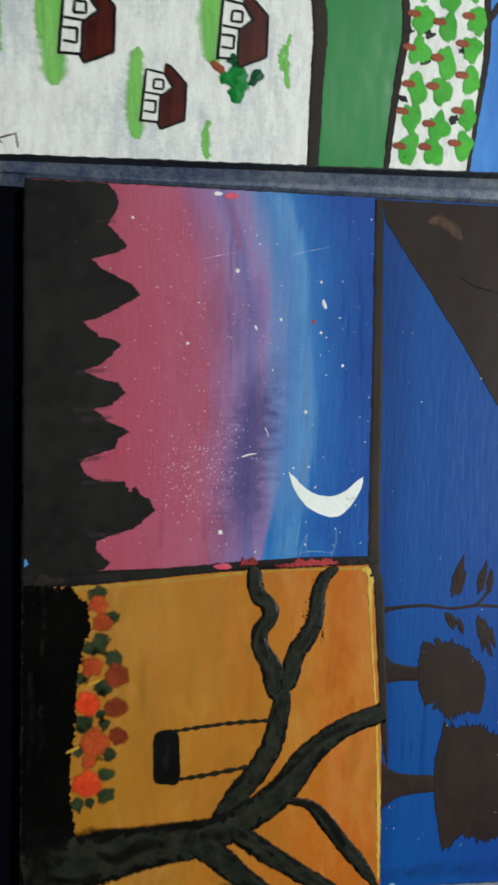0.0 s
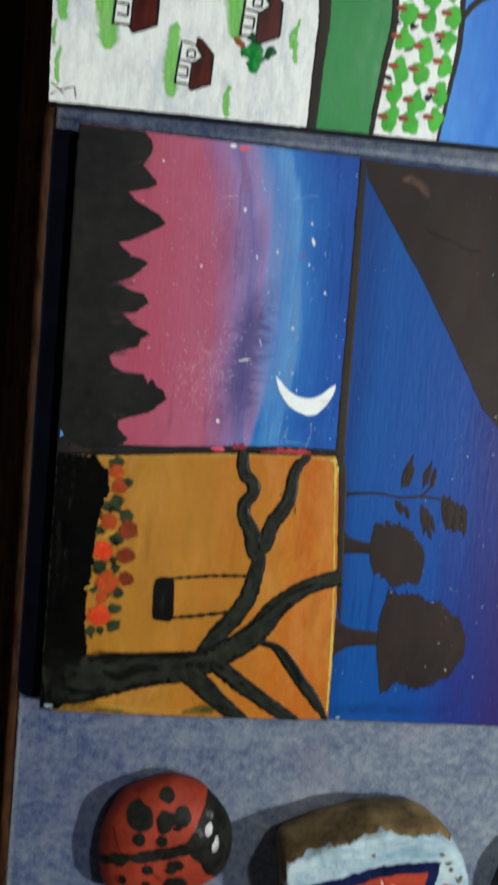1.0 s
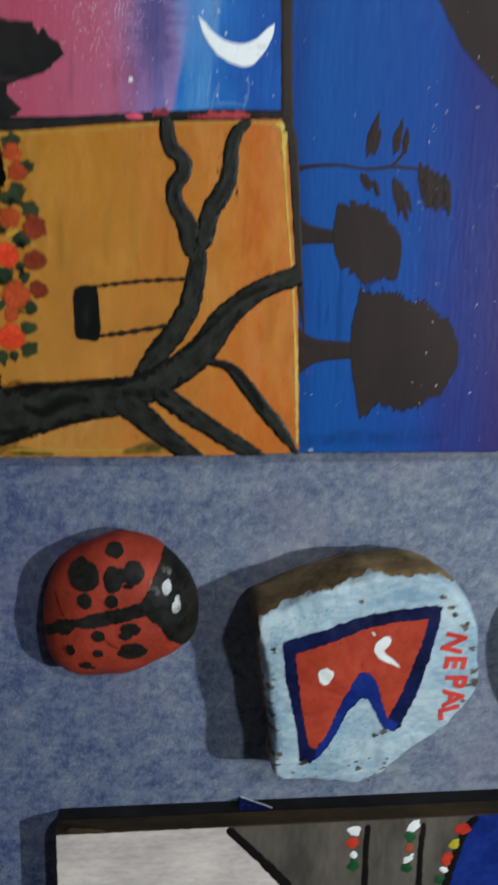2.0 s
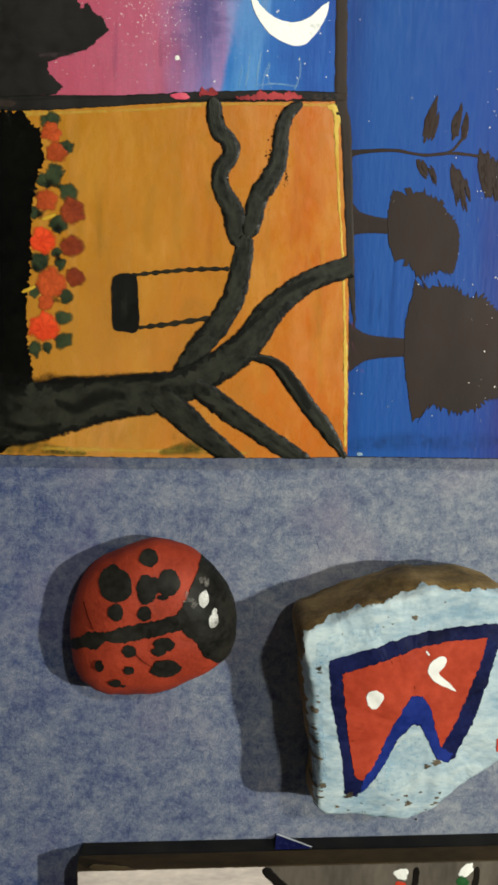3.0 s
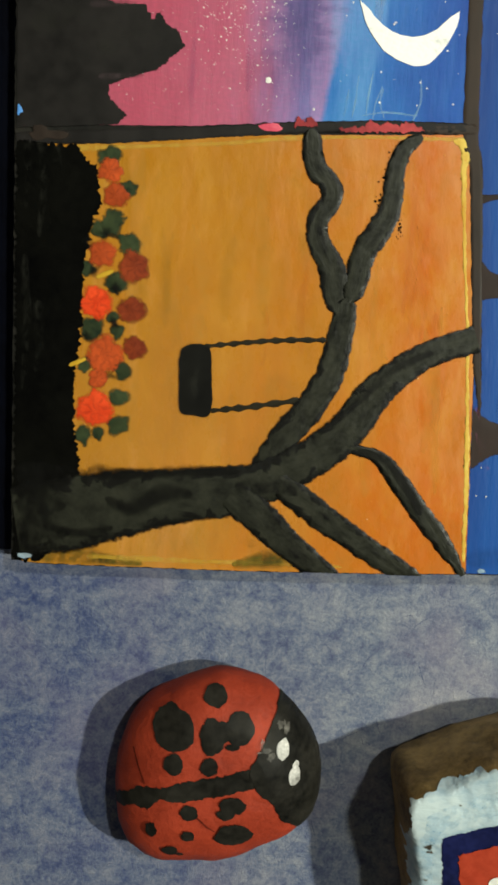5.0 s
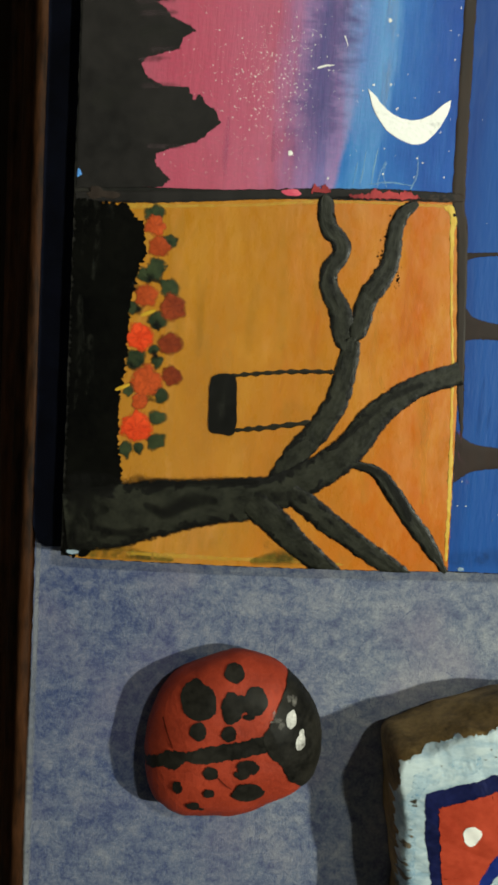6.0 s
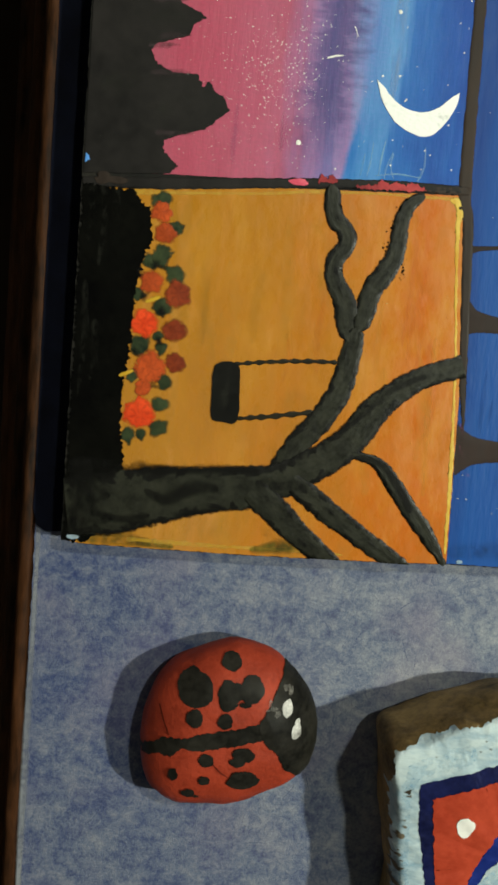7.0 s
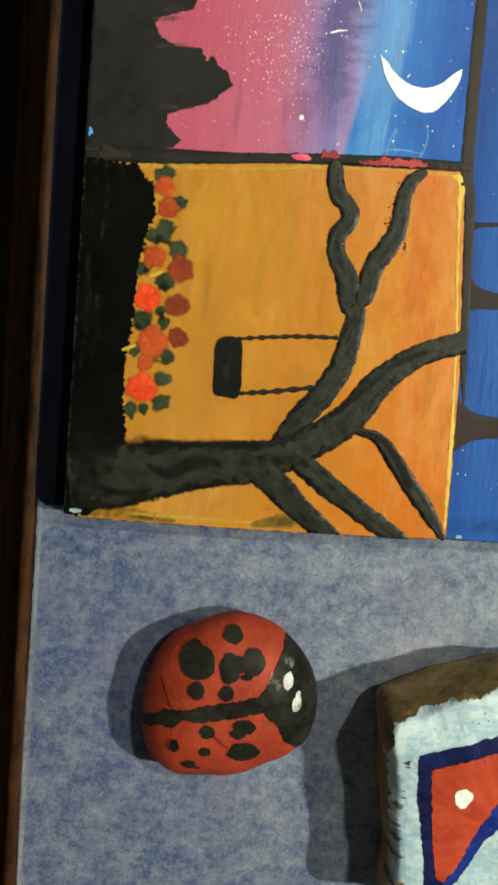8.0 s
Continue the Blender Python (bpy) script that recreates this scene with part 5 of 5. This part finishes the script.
# ---- painted stones ----
def boulder(outline, height, slope, center, base=0.92, edge=0.84, rough=0.5, dome=1.5, seed=0.0, steps=8, power=3.0):
    """A river stone: outline (mm, its widest line), a gently domed top that may slope along y, rounded shoulders and a tucked-in base."""
    if sum(a[0] * b[1] - b[0] * a[1] for a, b in zip(outline, outline[1:] + outline[:1])) < 0:
        outline = outline[::-1]
    ring = curve_through(outline, steps, True)
    n, verts, faces = len(ring), [], []
    levels = [(f * edge, 1.0) for f in (0.15, 0.35, 0.55, 0.75, 0.9)]
    k = 9
    levels += [(edge + (1 - edge) * math.sin(a), math.cos(a) ** (2 / power) * 0.62 + 0.38) for a in np.linspace(0, math.pi / 2, k)]
    levels += [((1 - 0.25 * (1 - base)), 0.22), ((1 - 0.6 * (1 - base)), 0.10), (base, 0.0)]
    cx, cy = center
    for f, h in levels:
        for x, y in ring:
            px, py = cx + (x - cx) * f, cy + (y - cy) * f
            top = height + slope * (py - cy) - dome * f * f
            z = top * h
            d = rough * (noise.noise((px * 0.09, py * 0.09, z * 0.09 + seed)) + 0.45 * noise.noise((px * 0.3, py * 0.3, z * 0.3 + seed))) * (1 if h > 0 else 0.0)
            q = (f if f > 0.7 else 0)
            verts.append(((px - cx + d * q * (x - cx) / 30) / 1000, (py - cy + d * q * (y - cy) / 30) / 1000, (z + d * (h > 0.3)) / 1000))
    verts.append((0, 0, (height + 0.2) / 1000))
    top_i = len(verts) - 1
    verts.append((0, 0, 0))
    for r in range(len(levels) - 1):
        faces += [(r * n + i, (r + 1) * n + i, (r + 1) * n + (i + 1) % n, r * n + (i + 1) % n) for i in range(n)]
    faces += [(i, (i + 1) % n, top_i) for i in range(n)]
    last = (len(levels) - 1) * n
    faces += [(last + i, top_i + 1, last + (i + 1) % n) for i in range(n)]
    return mesh_of(verts, faces)


def tree_of(me):
    from mathutils.bvhtree import BVHTree
    return BVHTree.FromPolygons([v.co for v in me.vertices], [p.vertices[:] for p in me.polygons])


def coat(poly, bvh, center, lift=0.0002, cut=1.6, low=0.006):
    """A film of paint that follows a stone: an outline in plan (mm) laid on its surface."""
    bm = bmesh.new()
    pts = [mm(p, center) for p in poly]
    if sum(a[0] * b[1] - b[0] * a[1] for a, b in zip(pts, pts[1:] + pts[:1])) < 0:
        pts.reverse()
    bm.faces.new([bm.verts.new((*p, 0)) for p in pts])
    bm.normal_update()
    bmesh.ops.triangulate(bm, faces=bm.faces[:])
    for _ in range(8):
        long = [e for e in bm.edges if e.calc_length() > cut / 1000]
        if not long:
            break
        bmesh.ops.subdivide_edges(bm, edges=long, cuts=1)
        bmesh.ops.triangulate(bm, faces=[f for f in bm.faces if len(f.verts) > 3])
    for v in bm.verts:
        for _ in range(400):
            place, normal, *_ = bvh.ray_cast(Vector((v.co.x, v.co.y, 1.0)), Vector((0, 0, -1)))
            if place and place.z > low:
                break
            v.co.x, v.co.y = v.co.x * 0.998, v.co.y * 0.998
        v.co = place + normal * lift
    me = bpy.data.meshes.new("coat")
    bm.to_mesh(me)
    bm.free()
    me.polygons.foreach_set("use_smooth", [True] * len(me.polygons))
    return me


def spot_poly(x, y, rx, ry, seed, rough=0.2):
    out = []
    for i in range(26):
        a = 2 * math.pi * i / 26
        r = 1 + rough * noise.noise((math.cos(a) * 1.4, math.sin(a) * 1.4, seed))
        out.append((x + rx * r * math.cos(a), y + ry * r * math.sin(a)))
    return out


# the ladybird stone
LC = (-57.2, -50.4)
ladybird = thing("painted_stone", (LC[0] / 1000, LC[1] / 1000, 0.0), "rounded stone painted as a red ladybird with black spots", "stone", "painted stones")
lady_me = boulder([(-32.2, -52.5), (-34.9, -41.5), (-43.6, -30.6), (-50.8, -27.4), (-58.4, -26.3), (-68.4, -29.6), (-76.8, -35.0), (-81.5, -46.6), (-82.5, -57.0), (-80.6, -67.4), (-74.9, -73.3), (-65.5, -74.9), (-51.8, -73.2), (-35.6, -64.0)],
                  20.2, 0.0, LC, base=0.90, edge=0.34, rough=0.6, dome=2.6, seed=3, power=2.4)
part("stone", lady_me, ladybird_red, ladybird, "brick-red painted pebble")
lady_bvh = tree_of(lady_me)
part("head", coat(ragged([(-43.4, -31.0), (-44.0, -33.1), (-45.7, -36.8), (-47.3, -40.1), (-49.2, -43.9), (-50.4, -45.8), (-48.9, -49.7), (-46.8, -52.5), (-44.5, -54.1), (-42.9, -57.1), (-42.1, -59.3), (-38, -62.5), (-34, -65.0), (-31, -58), (-31, -48), (-35, -36), (-41, -28.5)], 0.5, 0.45, 131), lady_bvh, LC, 0.00035, 1.2), ladybird_black, ladybird, "black head")
part("wing_line", coat(ragged([(-82.2, -56.6), (-75.3, -51.4), (-70.6, -50.8), (-64.7, -48.6), (-56.3, -47.0), (-48.6, -45.0), (-48.4, -49.9), (-55.4, -51.7), (-61.9, -53.3), (-67.2, -54.0), (-70.5, -53.5), (-73.5, -56.9), (-76.6, -56.5), (-82.0, -59.6)], 0.45, 0.5, 132, 0.9), lady_bvh, LC), ladybird_black, ladybird)
for k, (x, y, rx, ry) in enumerate(((-68.1, -37.3, 4.7, 5.0), (-59.0, -38.1, 2.9, 4.2), (-52.7, -36.4, 3.3, 3.6), (-56.6, -37.0, 2.4, 2.2), (-58.6, -30.0, 2.6, 2.2), (-67.7, -44.7, 2.3, 2.5), (-59.5, -44.9, 2.0, 2.1), (-54.4, -40.2, 1.6, 0.8),
                                    (-63.8, -56.4, 2.1, 1.9), (-53.8, -54.4, 3.2, 2.2), (-55.2, -56.4, 2.0, 1.4), (-53.3, -62.1, 4.5, 3.0), (-72.4, -61.5, 1.3, 2.0), (-63.9, -62.5, 1.6, 1.5), (-68.0, -67.2, 1.8, 1.5), (-65.8, -68.2, 0.9, 0.5))):
    part("spot", coat(ragged(spot_poly(x, y, rx, ry, 148 + k, 0.16), 0.35, 0.3, 140 + k, 1.2), lady_bvh, LC, 0.00025 + 0.00002 * k, 1.4), ladybird_black, ladybird)
part("crack", coat(ragged([(-77.6, -43.4), (-76.4, -47.0), (-74.6, -50.8), (-74.2, -50.6), (-76.0, -46.8), (-77.3, -43.2)], 0.5, 0.08, 151), lady_bvh, LC, 0.00022, 0.8), crack_red, ladybird, "fine dark crack in the red paint")
part("crack", coat(ragged([(-61.8, -57.4), (-59.4, -59.8), (-57.6, -61.0), (-57.8, -61.2), (-59.7, -60.1), (-62.0, -57.7)], 0.5, 0.06, 152), lady_bvh, LC, 0.00022, 0.8), crack_red, ladybird)
for k, (x, y, rx, ry) in enumerate(((-42.6, -41.7, 1.4, 2.4), (-39.6, -48.2, 1.5, 2.2), (-39.4, -45.9, 0.8, 1.0))):
    part("eye", coat(spot_poly(x, y, rx, ry, 160 + k, 0.2), lady_bvh, LC, 0.0005, 1.0), eye_paint, ladybird, "smudged white painted eye")

for k, (x, y, rx, ry) in enumerate(((-42.0, -37.4, 0.7, 1.4), (-43.4, -36.4, 0.8, 0.8), (-46.8, -41.4, 1.5, 0.6), (-45.4, -42.8, 0.8, 0.9), (-47.6, -39.8, 0.5, 0.9))):
    part("scuff", coat(spot_poly(x, y, rx, ry, 165 + k, 0.9), lady_bvh, LC, 0.00045, 0.8), faded_scuff, ladybird)

# the flag stone
NC = (22.0, -78.0)
flag_stone = thing("painted_stone", (NC[0] / 1000, NC[1] / 1000, 0.0), "thick white-topped stone painted with a two-pointed red flag", "stone", "painted stones")
flag_me = boulder([(-14.6, -46.8), (-7.6, -43.0), (1.0, -39.0), (9.3, -36.4), (18.0, -33.8), (27.0, -33.2), (35.6, -33.2), (42.8, -35.2), (49.0, -39.6), (54.3, -46.4), (57.2, -54.8), (58.2, -63.5), (58.4, -72.0), (56.0, -80.2),
                   (51.3, -86.0), (43.6, -93.6), (35.0, -100.3), (28.2, -105.6), (20.3, -109.8), (10.0, -109.4), (-0.2, -108.0), (-7.8, -105.8), (-8.2, -96.0), (-9.1, -87.0), (-10.8, -78.5), (-12.2, -67.6), (-13.8, -57.0)],
                  27.8, 0.08, NC, base=0.92, edge=0.94, rough=0.9, dome=1.6, seed=9, power=3.0, steps=5)
part("stone", flag_me, rock_mat, flag_stone, "bare brown stone")
flag_bvh = tree_of(flag_me)
part("white_coat", coat(ragged([(-13.9, -47.4), (-7.3, -44.3), (1.0, -40.4), (9.3, -37.9), (17.5, -35.3), (20.2, -33.4), (26.9, -34.9), (35.4, -34.5), (42.2, -35.6), (49.0, -39.6), (54.3, -46.4), (57.2, -54.8), (58.2, -63.5), (58.4, -72.0), (56.0, -80.2), (51.3, -86.0), (43.6, -93.6),
                                (35.0, -100.3), (28.2, -105.6), (20.3, -109.8), (10.0, -109.4), (-0.2, -108.0), (-7.6, -105.6), (-7.9, -96.0), (-8.8, -87.0), (-10.4, -78.5), (-11.8, -67.6), (-13.4, -57.0)], 0.35, 0.55, 170, 0.45),
                        flag_bvh, NC, 0.00045, 0.9, 0.0175), stone_white, flag_stone, "chipped pale blue-white paint")
part("flag_border", coat(ragged([(-6.7, -55.8), (4.1, -52.0), (16.1, -47.9), (29.2, -45.6), (39.6, -44.2), (43.3, -45.1), (42.6, -51.5), (40.3, -63.1), (37.3, -75.0), (32.9, -87.4), (31.1, -88.9), (27.5, -87.9), (24.0, -81.0), (21.3, -76.1), (18.9, -76.0), (15.3, -80.6), (12.7, -87.2), (8.1, -95.5), (4.5, -100.5), (0.5, -99.1),
                                 (-0.3, -93.5), (-1.6, -84.6), (-5.1, -69.0)], 0.3, 0.5, 171, 0.5), flag_bvh, NC, 0.0006, 1.0), flag_blue, flag_stone, "dark blue border")
part("flag_border", coat(ragged([(5.3, -94.3), (8.9, -88.3), (12.3, -79.5), (15.6, -71.0), (18.3, -66.8), (21.2, -66.7), (23.8, -70.2), (25.7, -76.7), (28.3, -83.7), (32.2, -86.0), (31.1, -88.7), (27.5, -87.7), (24.0, -80.8), (21.3, -75.9), (18.9, -75.8), (15.3, -80.4), (12.7, -87.0), (8.1, -95.3), (5.2, -99.4)], 0.3, 0.45, 177, 0.5), flag_bvh, NC, 0.0007, 1.0),
     notch_blue, flag_stone, "brighter blue in the notch")
part("flag_field", coat(ragged([(-2.8, -59.9), (7.2, -56.2), (18.2, -52.0), (27.6, -49.9), (39.1, -48.7), (37.0, -58.7), (33.1, -71.6), (28.3, -83.7), (25.7, -76.7), (23.8, -70.2), (21.2, -66.7), (18.3, -66.8), (15.6, -71.0), (12.3, -79.5), (8.9, -88.3), (5.3, -94.3), (3.2, -93.0), (0.6, -81.3), (-1.4, -67.1)], 0.6, 0.45, 172, 0.7),
                        flag_bvh, NC, 0.0008, 1.2), flag_red, flag_stone, "red flag field")
part("sun", coat(spot_poly(7.2, -67.6, 2.4, 2.9, 173, 0.25), flag_bvh, NC, 0.0010, 1.2), white_daub, flag_stone, "white sun disc")
part("crescent", coat(ragged(curve_through([(26.1, -54.3), (27.4, -55.2), (26.9, -57.4), (25.4, -59.3), (27.0, -61.1), (29.5, -63.2), (31.0, -65.2), (28.6, -64.5), (25.6, -63.0), (23.0, -60.6), (22.2, -57.9), (23.7, -55.4)], 4, True), 0.5, 0.16, 174), flag_bvh, NC, 0.0010, 1.0), white_daub, flag_stone, "white crescent")
part("paint_nick", coat(ragged([(21.4, -52.6), (22.6, -53.8), (22.2, -54.2), (21.0, -53.0)], 0.4, 0.12, 175), flag_bvh, NC, 0.0010, 1.0), white_daub, flag_stone)


def letter(char, x, y, size, turn):
    """One painted capital, laid on the stone."""
    data = bpy.data.curves.new("letter", "FONT")
    data.body, data.size, data.align_x, data.align_y, data.offset = char, size / 1000, "CENTER", "CENTER", 0.0004
    ob = new("letter_outline", data)
    me = bpy.data.meshes.new_from_object(ob)
    bpy.data.objects.remove(ob)
    bm = bmesh.new()
    bm.from_mesh(me)
    bmesh.ops.triangulate(bm, faces=bm.faces[:])
    for _ in range(2):
        bmesh.ops.subdivide_edges(bm, edges=[e for e in bm.edges if e.calc_length() > 0.0016], cuts=1)
        bmesh.ops.triangulate(bm, faces=[f for f in bm.faces if len(f.verts) > 3])
    c, s = math.cos(radians(turn)), math.sin(radians(turn))
    for v in bm.verts:
        u, w = v.co.x * 0.95, v.co.y
        px, py = u * c - w * s + (x - NC[0]) / 1000, u * s + w * c + (y - NC[1]) / 1000
        px += 0.0002 * noise.noise((px * 500, py * 500, 1.0))
        place, *_ = flag_bvh.ray_cast(Vector((px, py, 1.0)), Vector((0, 0, -1)))
        v.co = (px, py, (place.z if place else 0.02) + 0.0007)
    bm.to_mesh(me)
    bm.free()
    return part("letter", me, letter_red, flag_stone)


for char, x, y, turn in (("N", 47.9, -57.6, -106), ("E", 48.9, -64.6, -97), ("P", 49.7, -71.4, -94), ("A", 49.4, -77.4, -88), ("L", 48.6, -82.8, -80)):
    letter(char, x, y, 9.8, turn)
for k, rows in enumerate(([(-10.6, -50.6), (-2.0, -46.6), (6.0, -43.6), (7.0, -48.0), (-1.0, -51.4), (-6.6, -54.0), (-8.4, -57.5)], [(-11.0, -56), (-8.6, -58), (-7.0, -78), (-5.0, -96), (-8.4, -96), (-10.0, -76)], [(9, -93), (18, -80), (24, -84), (22, -94), (13, -99)])):
    part("pale_patch", coat(ragged(curve_through(rows, 4, True), 0.6, 0.8, 190 + k, 0.4), flag_bvh, NC, 0.00048 + 0.00002 * k, 1.2, 0.019), pale_coat, flag_stone)
pick = random.Random(21)
spots = [(-9.5, -72, 1.0), (-8.6, -88, 1.3), (-6, -96, 0.9), (1.8, -100, 1.2), (27.5, -88.5, 1.3), (24.5, -90, 0.8), (43.0, -41.6, 0.9), (46.4, -45.4, 1.1), (50, -48, 0.9), (54, -52, 1.3), (57.0, -60, 1.0), (58, -68, 1.2), (58.4, -72.5, 1.5), (55.6, -79, 0.8), (20, -103, 0.9)]
spots += [(-7.4 - 0.075 * (y + 96) + pick.uniform(-0.6, 1.4), y, 0.2 + 0.8 * pick.random() ** 3) for y in (pick.uniform(-106, -58) for _ in range(18))]
spots += [(pick.uniform(-4, 26), 0, 0.2 + 0.6 * pick.random() ** 3) for _ in range(6)]
spots += [(pick.uniform(-4, 30), pick.uniform(-107, -97), pick.uniform(0.2, 0.6)) for _ in range(16)]
for k, (x, y, r) in enumerate(spots):
    x -= 2.4 * (x > 49)
    y = y or -47.5 + 0.36 * x + pick.uniform(-1.5, 2.0)
    part("chip", coat(spot_poly(x, y, r * 1.1, r * 0.75, 180 + k, 1.2), flag_bvh, NC, 0.00065, 0.8), chip_dark, flag_stone)

# the black stone beside it
black_stone = part("painted_stone", boulder([(134.4, -67.7), (128.7, -48.2), (110.3, -39.0), (93.0, -43.6), (82.1, -58.5), (81.6, -79.2), (90.8, -95.3), (109.2, -101.0), (127.5, -90.7)], 25.0, 0.0, (108, -70), base=0.9, edge=0.6, rough=0.6, dome=1.5, seed=15, power=2.4), dark_rock)
black_stone.matrix_world = pose(0.108, -0.070, 0.0)
tagged(black_stone, "smooth stone painted black beside the flag stone", "stone", "painted stones")
# a crumb on the paper
crumb = part("crumb", daub(0, 0, 0.45, 0.4, 0.00005, 0.0004, (0, 0), 9), ink)
crumb.matrix_world = pose(0.0305, -0.1245, 0.0)
tagged(crumb, "tiny dark crumb on the blue paper", "crumb")
